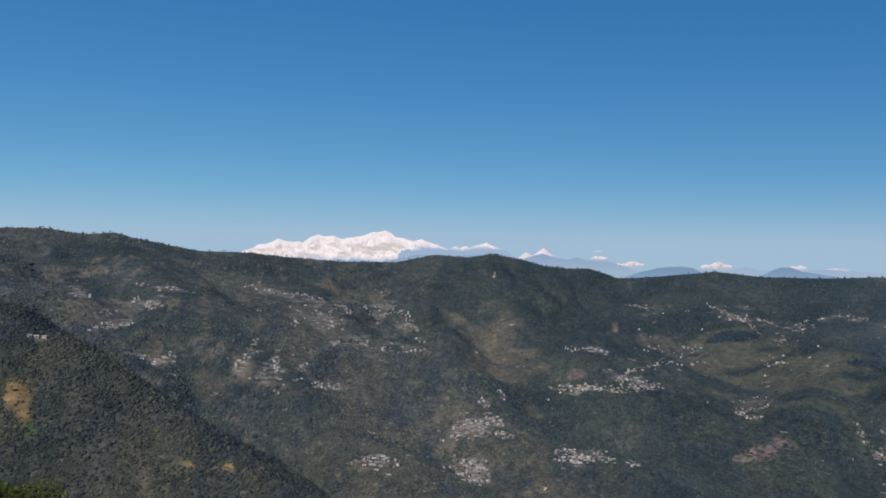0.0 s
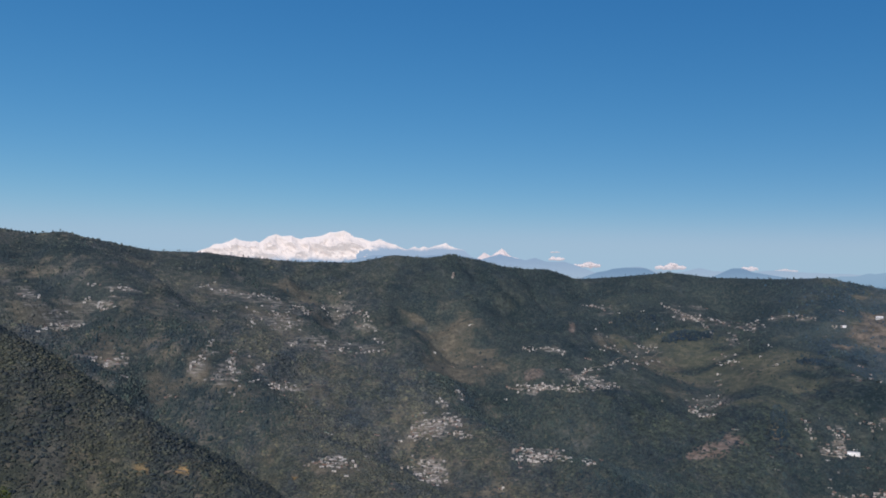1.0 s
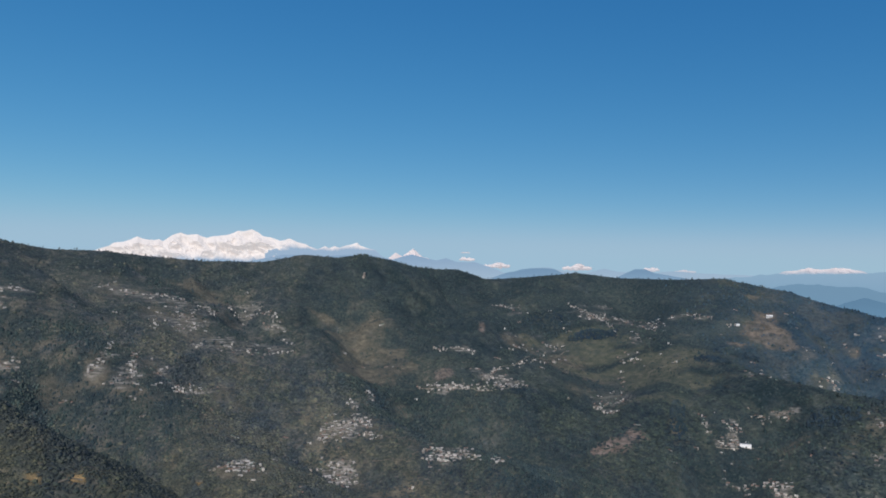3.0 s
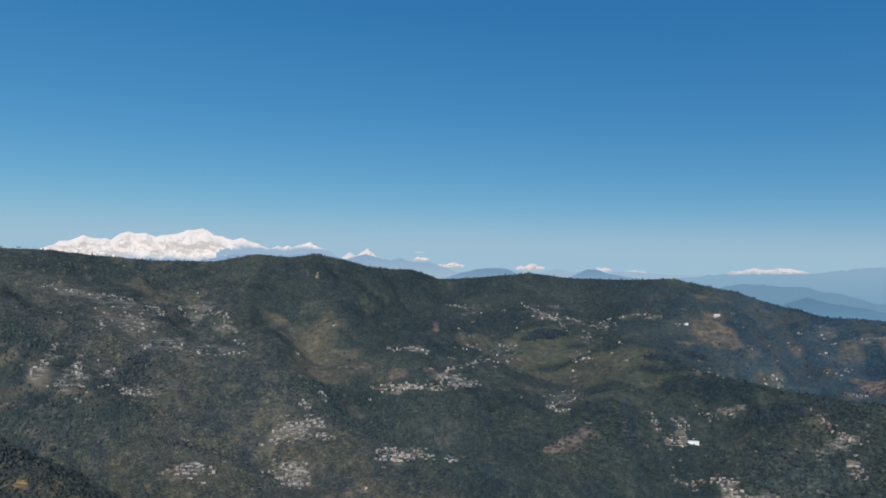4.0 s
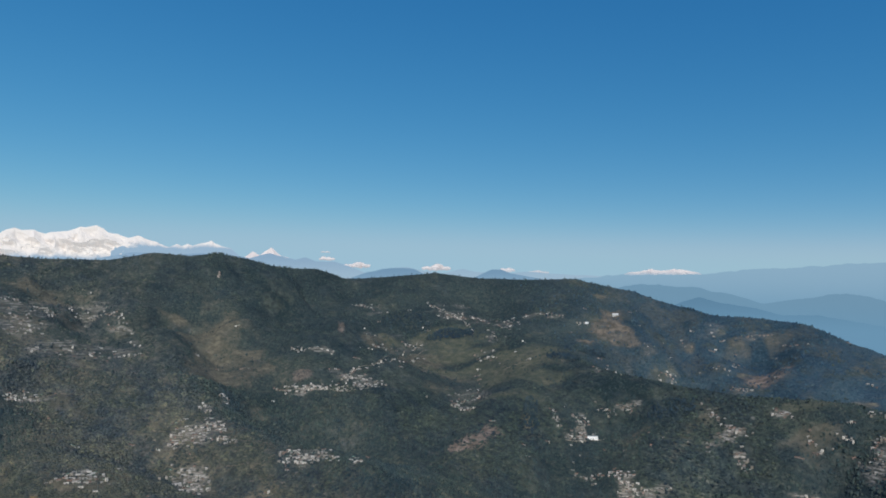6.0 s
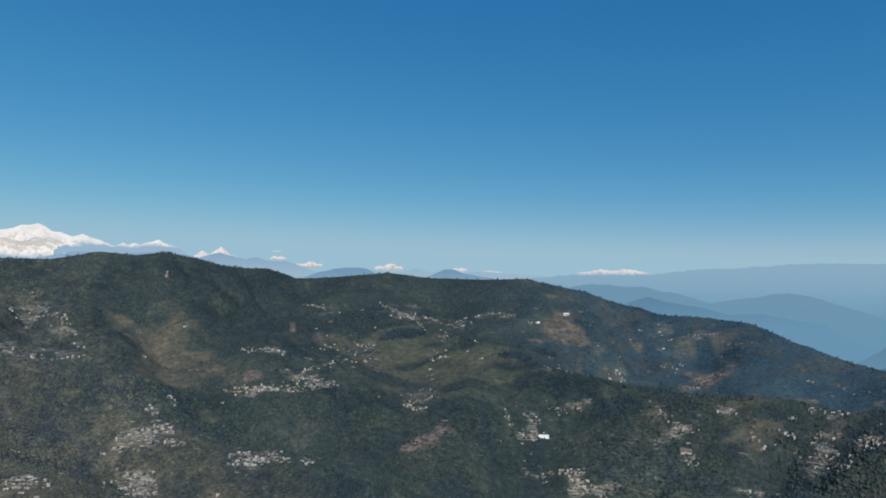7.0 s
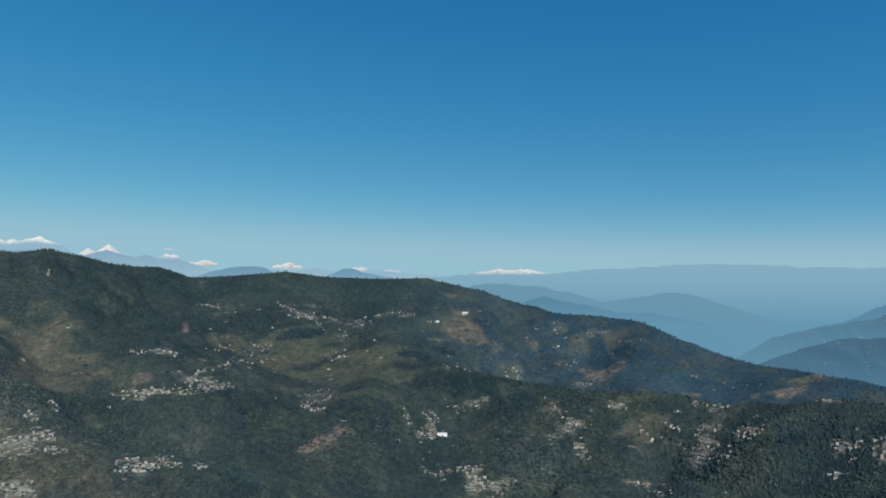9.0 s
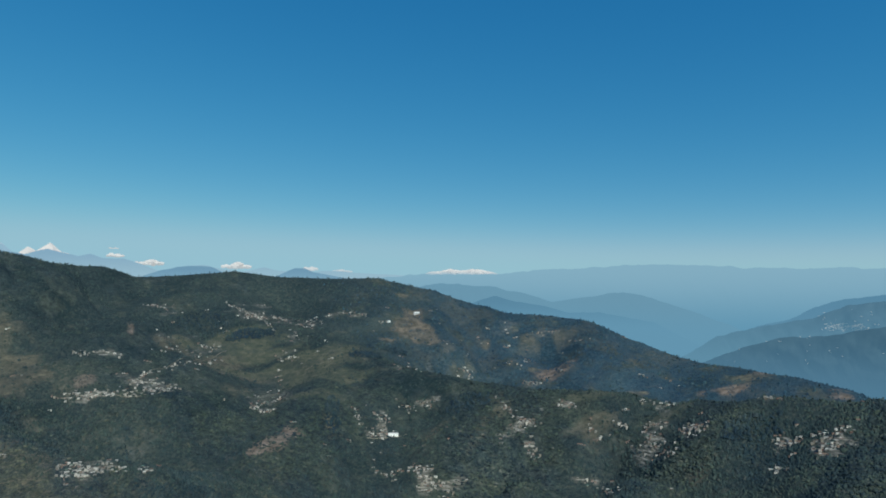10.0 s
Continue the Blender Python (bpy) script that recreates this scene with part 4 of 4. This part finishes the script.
KINDS = [(5.0, 3.1, 2, True, 0, 0, "two-storey whitewashed hill house with pale tin gable roof"),
         (4.6, 3.0, 1, True, 1, 0, "small cream hill house with pale tin gable roof"),
         (4.5, 3.7, 3, False, 0, 1, "three-storey white flat-roofed house on the slope"),
         (5.0, 3.3, 2, False, 1, 1, "two-storey cream flat-roofed house on the slope"),
         (4.3, 2.9, 1, True, 2, 2, "pink hill house with rusty tin gable roof"),
         (4.6, 2.9, 1, True, 3, 1, "grey concrete cottage with grey tin roof"),
         (8.1, 2.9, 1, True, 0, 0, "long low white hill house with pale tin gable roof"),
         (7.4, 3.0, 1, True, 3, 2, "long grey terrace house with rusty tin roof"),
         (4.5, 2.9, 1, True, 1, 3, "cream cottage with green tin gable roof")]
ODDS = [1.6, 4, 0.5, 1.5, 3, 4.5, 3.5, 4, 1.5]
WEST_ODDS = [4, 5, 1, 1.5, 1.5, 2, 6, 1.5, 1]   # paler houses on the western terraces
LONE = [1, 4, 0, 1, 4, 5, 1, 4, 2]
models = [house(w, d, s, g, WALLS[a], ROOFS[r], text) for w, d, s, g, a, r, text in KINDS]
used = set()
sites = []
pick = random.Random(21)
for hx, hy, wide, deep, count in HAMLETS:
    far = math.hypot(hx, hy)
    ux, uy = hx / far, hy / far
    placed = 0
    count = int(count * (0.5 if far < 2300 else 0.7))
    spread = np.array([(pick.gauss(0, 0.62) * wide, pick.gauss(0, 0.62) * deep) for k in range(count * 9)])
    lane = np.round(spread[:, 1] / 16) * 16 + 9 * layered(spread[:, 0], spread[:, 1] * 0, 60, 89, 2) + [pick.uniform(-1.5, 1.5) for k in spread]
    px, py = hx + spread[:, 0] * uy + lane * ux, hy - spread[:, 0] * ux + lane * uy
    settled = trodden_share([(hx, hy, wide, deep, count)], px, py, height(px, py))
    for x, y, level in zip(px.tolist(), py.tolist(), settled.tolist()):
        if placed >= count:
            break
        if pick.random() > 0.06 + level or any((x - q[0]) ** 2 + (y - q[1]) ** 2 < 50 for q in sites[-90:]):
            continue
        facing = math.degrees(math.atan2(-ux, uy)) + pick.gauss(0, 8)
        sites.append((x, y, facing, pick.choices(range(len(KINDS)), WEST_ODDS if hx < 750 else ODDS)[0], far))
        placed += 1
# houses in uneven rows along the lanes
for count, way in LANES:
    pts = np.array(way, float)
    run = np.concatenate([[0], np.cumsum(np.hypot(*np.diff(pts, axis=0).T))])
    for k in range(int(count * (2.2 if math.hypot(*way[0]) < 2450 or way[0][0] < 1500 else 1.2))):
        s = pick.random() * run[-1]
        x, y = float(np.interp(s, run, pts[:, 0])) + pick.gauss(0, 3.5), float(np.interp(s, run, pts[:, 1])) + pick.gauss(0, 11)
        if any((x - q[0]) ** 2 + (y - q[1]) ** 2 < 25 for q in sites[-60:]):
            continue
        sites.append((x, y, math.degrees(math.atan2(-x, y)) + pick.gauss(0, 14), pick.choices(range(len(KINDS)), WEST_ODDS if x < 750 else ODDS)[0], math.hypot(x, y)))
# lone farms between the hamlets
for x, y, wide, deep in TERRACES + OUTSKIRTS:
    far = math.hypot(x, y)
    ux, uy = x / far, y / far
    for k in range(6):
        a, d = pick.gauss(0, 0.7) * wide, pick.gauss(0, 0.7) * deep
        for q in range(pick.choice((1, 1, 2, 3))):
            a, d = a + pick.uniform(5, 9), d + pick.uniform(-3, 3)
            sites.append((x + a * uy + d * ux, y - a * ux + d * uy, math.degrees(math.atan2(-ux, uy)) + pick.gauss(0, 16), pick.choices(range(len(KINDS)), LONE)[0], far))
sites.sort(key=lambda q: q[4])
hz = height(np.array([q[0] for q in sites]), np.array([q[1] for q in sites]))
rest_v, rest_f = {}, {}
for n, (x, y, facing, kind, far) in enumerate(sites):
    m = pose(x, y, float(hz[n]) - 0.25, 0, 0, facing)
    if n < 290:
        if kind not in used:
            used.add(kind)
            models[kind].matrix_basis = m
        else:
            copy_thing(models[kind], m)
    else:
        for ob in models[kind].children:
            key = ob.data.materials[0].name
            v, f = rest_v.setdefault(key, []), rest_f.setdefault(key, [])
            base = len(v)
            v.extend(m @ q.co for q in ob.data.vertices)
            for p in ob.data.polygons:
                ids = [base + q for q in p.vertices]
                f.extend([(ids[0], ids[q], ids[q + 1]) for q in range(1, len(ids) - 1)])
far_homes = tagged(new("far_hamlets"), "hundreds of small pale houses scattered over far slopes", "houses", kind="stuff")
for key in rest_v:
    piece = link("far_house_" + ("roofs" if "tin" in key else "panes" if "glass" in key else "doors" if "door" in key else "walls"),
                 np.array([tuple(q) for q in rest_v[key]]), np.array(rest_f[key]), bpy.data.materials[key])
    piece.parent = far_homes
    tagged(piece, kind="stuff")

# ---- single landmarks ----
def ground_at(x, y):
    return float(height(np.array([x]), np.array([y]))[0])


def long_hall(x, y, wide, deep, tall, facing, label):
    """A long institutional block with a row of windows and a shallow tin roof."""
    hall = new("long_hall")
    bm = bmesh.new()
    box(bm, -wide / 2, wide / 2, -deep / 2, deep / 2, -5, tall)
    part("body", bm, WHITE_PAINT, hall)
    bm = bmesh.new()
    pts = [(-wide / 2 - 0.6, -deep / 2 - 0.6, 0), (wide / 2 + 0.6, -deep / 2 - 0.6, 0), (wide / 2 + 0.6, deep / 2 + 0.6, 0), (-wide / 2 - 0.6, deep / 2 + 0.6, 0),
           (-wide / 2 + 1, 0, 2.2), (wide / 2 - 1, 0, 2.2)]
    v = [bm.verts.new((px, py, pz + tall)) for px, py, pz in pts]
    for f in ((0, 1, 5, 4), (2, 3, 4, 5), (3, 0, 4), (1, 2, 5), (3, 2, 1, 0)):
        bm.faces.new([v[q] for q in f])
    part("roof", bm, WHITE_PAINT, hall)
    count = int(wide / 3.2)
    for k in range(count):
        bm = bmesh.new()
        cx = (k + 0.5 - count / 2) * 3.2
        box(bm, cx - 0.6, cx + 0.6, -deep / 2 - 0.06, -deep / 2 + 0.1, 1.0, 2.3)
        part("window", bm, PANE, hall)
    hall.matrix_basis = pose(x, y, ground_at(x, y) - 0.2, 0, 0, facing)
    return tagged(hall, label, "building")


long_hall(*SCHOOL, 27, 9, 5.5, -30, "long white school building with a bright tin roof on the slope")
long_hall(*CLIFF_HOUSE, 22, 9, 6.5, -32, "white building standing on top of the tan cliff")
long_hall(*SHED, 11, 6, 3.6, -30, "pale tin-roofed shed near the cliff top")


def outcrop(x, y, wide, tall, label):
    """A pale upright scar of rock, ragged and leaning into the hill."""
    bm = bmesh.new()
    r = random.Random(3)
    for k in range(9):
        s = r.uniform(0.35, 0.8)
        at = Vector((r.gauss(0, 0.35) * wide * (1.2 - 0.12 * k), r.uniform(-0.3, 0.3) * wide, (k / 8 - 0.5) * 1.7 * tall))
        m = Matrix.Translation(at) @ Euler((r.uniform(-1, 1), r.uniform(-0.5, 0.5), r.uniform(0, 6))).to_matrix().to_4x4() @ Matrix.Diagonal((wide * s * 0.7, wide * s * 0.6, tall * s * 0.45, 1))
        bmesh.ops.create_icosphere(bm, subdivisions=3, radius=1, matrix=m)
    for v in bm.verts:
        v.co += wide * 0.3 * noise.noise_vector(v.co * 0.35) + wide * 0.12 * noise.noise_vector(v.co * 1.1)
    mesh = bpy.data.meshes.new("rock_outcrop")
    bm.to_mesh(mesh)
    bm.free()
    mesh.materials.append(ROCK)
    ob = new("rock_outcrop", mesh)
    ob.matrix_basis = pose(x, y, ground_at(x, y) + 4, -25, 4, -4)
    return tagged(ob, label, "rock")


outcrop(*SCAR, 7, 15, "pale upright rock scar below the wooded ridge")


# ---- tracks: draped ribbons ----
def track(points, wide, label):
    """A dirt track laid over the slope through the given places."""
    pts = np.array(points, float)
    run = np.concatenate([[0], np.cumsum(np.hypot(*np.diff(pts, axis=0).T))])
    s = np.arange(0, run[-1], 5.0)
    x, y = np.interp(s, run, pts[:, 0]), np.interp(s, run, pts[:, 1])
    x, y = x + 2 * layered(s, s * 0, 45, 81, 2), y + 3 * layered(s, s * 0 + 9, 60, 83, 2)
    tx, ty = np.gradient(x), np.gradient(y)
    size = np.hypot(tx, ty)
    nx, ny = -ty / size, tx / size
    rows = []
    for k in (-1.0, -0.33, 0.33, 1.0):
        px, py = x + nx * k * wide / 2, y + ny * k * wide / 2
        rows.append(np.stack([px, py, height(px, py) + 1.0], -1))
    return tagged(link("track", np.concatenate(rows), quads(4, len(s)), TRACK, True), label, "track", kind="structure")


for way in TRACKS:
    track(way, 2.1, "pale dirt track cut along the slope")


# ---- the far town on the eastern hill ----
def far_town(hill, b0, b1, e0, e1, count, size, seed):
    """Tiny far houses set on the face of a distant hill."""
    r = np.random.default_rng(seed)
    face = np.zeros(len(hill.data.vertices) * 3, np.float32)
    hill.data.vertices.foreach_get("co", face)
    face = face.reshape(-1, 3)
    bearing = np.degrees(np.arctan2(face[:, 0], face[:, 1]))
    rise = np.degrees(np.arctan2(face[:, 2] - EYE, np.hypot(face[:, 0], face[:, 1])))
    verts, faces = [], []
    cube = np.array([(-1, -1, -1), (1, -1, -1), (1, 1, -1), (-1, 1, -1), (-1, -1, 1), (1, -1, 1), (1, 1, 1), (-1, 1, 1)], float)
    sides = np.array([(0, 1, 5, 4), (1, 2, 6, 5), (2, 3, 7, 6), (3, 0, 4, 7), (4, 5, 6, 7), (3, 2, 1, 0)])
    for k in range(count):
        b = b0 + (b1 - b0) * r.beta(1.6, 1.6)
        e = e0 + (e1 - e0) * r.beta(1.6, 1.6)
        miss = (bearing - b) ** 2 + (rise - e) ** 2
        if miss.min() > 0.05:
            continue
        spot = face[miss.argmin()] + (r.uniform(-3, 3), r.uniform(-3, 3), r.uniform(-8, 8))
        faces.append(sides + len(verts) * 8)
        verts.append(spot + cube * r.uniform((0.5, 0.5, 0.35), (1.5, 1.5, 0.8)) * size)
    return np.concatenate(verts), np.concatenate(faces)


# ---- small clouds over the far snow ----
def cloud(bearing, elevation, wide, thick, label):
    """A small flat puff: many lumps run together."""
    r = random.Random(int(bearing * 10))
    bm = bmesh.new()
    for k in range(60):
        at = max(-1.0, min(1.0, r.gauss(0, 0.45)))
        heap = (1 - at * at) * (0.55 + 0.45 * math.sin(5.0 * at + bearing))
        s = thick * r.uniform(0.16, 0.38)
        m = Matrix.Translation((at * wide * 0.55, r.uniform(-0.3, 0.3) * wide, thick * heap * r.uniform(-0.25, 0.75))) @ Matrix.Diagonal((s * r.uniform(1.3, 2.4), s * 1.6, s, 1))
        bmesh.ops.create_icosphere(bm, subdivisions=2, radius=1, matrix=m)
    for v in bm.verts:
        v.co += 0.16 * thick * noise.noise_vector(v.co * (2.2 / thick))
    for f in bm.faces:
        f.smooth = True
    mesh = bpy.data.meshes.new("cloud")
    bm.to_mesh(mesh)
    bm.free()
    mesh.materials.append(CLOUD)
    ob = new("cloud", mesh)
    x, y = plan(bearing, 4880)
    ob.matrix_basis = pose(x, y, EYE + 4880 * math.tan(radians(elevation)), 0, 0, -bearing)
    return tagged(ob, label, "cloud", "small clouds")


# Much of the clouds' brightness is painted in as glow.
CLOUD = distance_material("far_cloud", (0.9, 0.84, 0.82), (0.36, 0.48, 0.60), (0.63, 0.585, 0.60), EYE + 85, EYE + 150, 0.42)
cloud(11.1, 2.74, 46, 6, "small flat pinkish cloud above the haze")
cloud(11.2, 2.24, 65, 20, "small bright cloud above the blue foothills")
cloud(13.4, 1.76, 141, 27, "low pinkish cloud bank behind the foothills")
cloud(19.1, 1.60, 126, 32, "bright heaped cloud behind the ridge")
cloud(24.3, 1.43, 76, 25, "small heaped cloud beside the flat-topped hill")
cloud(26.5, 1.31, 116, 17, "low flat cloud behind the ridge")


# ---- the tree below the drone ----
def leafy_tree(x, y, tall, crown, label):
    """A broadleaf tree: tapered trunk, limbs, and a crown of many small leaf clumps."""
    r = random.Random(5)
    tree = new("tree")
    limbs = []
    bm = bmesh.new()

    def limb(a, b, ra, rb):
        axis = b - a
        m = Matrix.Translation((a + b) / 2) @ axis.to_track_quat("Z", "Y").to_matrix().to_4x4()
        bmesh.ops.create_cone(bm, cap_ends=True, segments=8, radius1=ra, radius2=rb, depth=axis.length, matrix=m)

    limb(Vector((0, 0, -1)), Vector((0.1, 0, tall * 0.55)), 0.34, 0.2)
    part("trunk", bm, BARK, tree)
    ends = []
    for k in range(9):
        ang = k * 2.4
        start = Vector((0.1, 0, tall * (0.3 + 0.028 * k)))
        end = Vector((math.cos(ang) * crown * r.uniform(0.4, 0.72), math.sin(ang) * crown * r.uniform(0.4, 0.72), tall * r.uniform(0.62, 0.86)))
        bm = bmesh.new()
        limb(start, end, 0.12, 0.04)
        part("limb", bm, BARK, tree)
        ends.append(end)
    verts, faces = [], []
    for k in range(12000):
        hub = r.choice(ends) if r.random() < 0.75 else Vector((0, 0, tall * 0.82))
        d = Vector((r.gauss(0, 1), r.gauss(0, 1), r.gauss(0, 0.8))).normalized() * crown * 0.42 * r.random() ** 0.35
        at = hub + Vector((d.x, d.y, abs(d.z) * 0.8 - 0.3))
        turn = Euler((r.uniform(-0.9, 0.9), r.uniform(-0.9, 0.9), r.uniform(0, 6.28))).to_matrix()
        s = r.uniform(0.11, 0.25)
        base = len(verts)
        for q in ((-s, 0, 0), (0, -s * 0.7, s * 0.25), (s * 1.1, 0, 0), (0, s * 0.7, s * 0.25)):
            verts.append(at + turn @ Vector(q))
        faces.append((base, base + 1, base + 2, base + 3))
    leaves = link("crown", np.array([tuple(v) for v in verts]), np.array(faces), LEAF)
    leaves.parent = tree
    tree.matrix_basis = pose(x, y, ground_at(x, y), 0, 0, 40)
    return tagged(tree, label, "tree")


# The far houses glow as well, standing in for the haze before them.
FAR_HOUSES = distance_material("far_houses", (0.80, 0.72, 0.68), (0.22, 0.32, 0.44), (0.26, 0.36, 0.47), EYE - 2000, EYE - 150, 0.6)
tv, tf = far_town(middle_hills, 59.6, 62.3, -2.58, -2.12, 260, 1.8, 3)
tagged(link("far_farms", *far_town(inner_hills, 52, 66, -5.2, -2.9, 30, 1.8, 5), FAR_HOUSES), "scattered pale far farms on the blue hillside", "houses", kind="stuff")
tagged(link("far_villas", *far_town(middle_hills, 59.0, 63.4, -2.3, -1.2, 18, 2.0, 7), FAR_HOUSES), "few pale far houses below the hazy hilltop", "houses", kind="stuff")
tagged(link("far_town", tv, tf, FAR_HOUSES), "dense pale far town on the blue hillside", "town", kind="stuff")
leafy_tree(*plan(-29.2, 118), 18.0, 8.5, "sunlit green treetop below the drone")


# ---- single trees that stand out along the crests ----
def crest_tree(tall, spread, conifer, seed, label):
    """A tree seen from afar: trunk, a few limbs and an uneven crown of leaf clumps with gaps."""
    r = random.Random(seed)
    tree = new("pine_tree" if conifer else "broadleaf_tree")
    bm = bmesh.new()
    bmesh.ops.create_cone(bm, cap_ends=True, segments=7, radius1=0.28, radius2=0.08, depth=tall * 0.9, matrix=Matrix.Translation((0, 0, tall * 0.45 - 0.6)))
    part("trunk", bm, BARK, tree)
    verts, faces = [], []
    for k in range(420):
        h = r.random() ** 0.8
        if conifer:
            reach = spread * (1.05 - h) * (0.45 + 0.55 * abs(math.sin(9 * h + 0.6)))
            at = Vector((0, 0, tall * (0.18 + 0.82 * h)))
        else:
            reach = spread * math.sqrt(max(0.05, 1 - (2 * h - 0.9) ** 2)) * r.uniform(0.75, 1.05)
            at = Vector((0.3 * math.sin(seed), 0, tall * (0.35 + 0.62 * h)))
        ang = r.uniform(0, 6.283)
        at += Vector((math.cos(ang), math.sin(ang), 0)) * reach * r.random() ** 0.4
        turn = Euler((r.uniform(-0.9, 0.9), r.uniform(-0.9, 0.9), r.uniform(0, 6.28))).to_matrix()
        s = r.uniform(0.25, 0.55)
        base = len(verts)
        for q in ((-s, 0, 0), (0, -s * 0.7, s * 0.3), (s, 0, 0), (0, s * 0.7, s * 0.3)):
            verts.append(at + turn @ Vector(q))
        faces.append((base, base + 1, base + 2, base + 3))
    leaves = link("crown", np.array([tuple(v) for v in verts]), np.array(faces), HAZY_PINES if conifer else WOODS)
    leaves.parent = tree
    return tagged(tree, label, "tree", "crest trees")


def along(line, b0, b1, count, models, seed, drop=0.0):
    """Trees scattered along a crest line between two bearings."""
    r = random.Random(seed)
    first = {}
    for k in range(count):
        b = r.uniform(b0, b1)
        d = float(np.interp(b, [q[0] for q in line], [q[1] for q in line])) - drop - r.uniform(-12, 45)
        x, y = plan(b, d)
        model = r.randrange(len(models))
        m = pose(x, y, ground_at(x, y) - 0.3, r.uniform(-3, 3), r.uniform(-3, 3), r.uniform(0, 360)) @ Matrix.Scale(r.uniform(0.7, 1.25), 4)
        if model in first:
            copy_thing(models[model], m).scale = m.to_scale()
        else:
            first[model] = True
            models[model].matrix_basis = m


SPUR_TREES = [crest_tree(6.0, 2.3, False, 1, "round-crowned dark tree on the spur crest"), crest_tree(5.0, 2.6, False, 2, "broad spreading tree on the spur crest"),
              crest_tree(7.5, 1.7, True, 3, "tall dark conifer on the spur crest")]
along(TOWN_SPUR, 24, 63, 90, SPUR_TREES, 31)
RIDGE_TREES = [crest_tree(7.5, 3.2, False, 4, "dark broadleaf tree on the ridge skyline"), crest_tree(8.5, 2.2, True, 5, "dark conifer on the ridge skyline"),
               crest_tree(6.5, 3.6, False, 6, "low spreading tree on the ridge skyline")]
along(MAIN_RIDGE, -29, 9, 90, RIDGE_TREES, 37)
EAST_TREES = [crest_tree(6.0, 2.8, False, 7, "broadleaf tree on the eastern skyline"), crest_tree(7.0, 1.9, True, 8, "conifer on the eastern skyline")]
along(EAST_RIDGE, 12, 60, 80, EAST_TREES, 41)
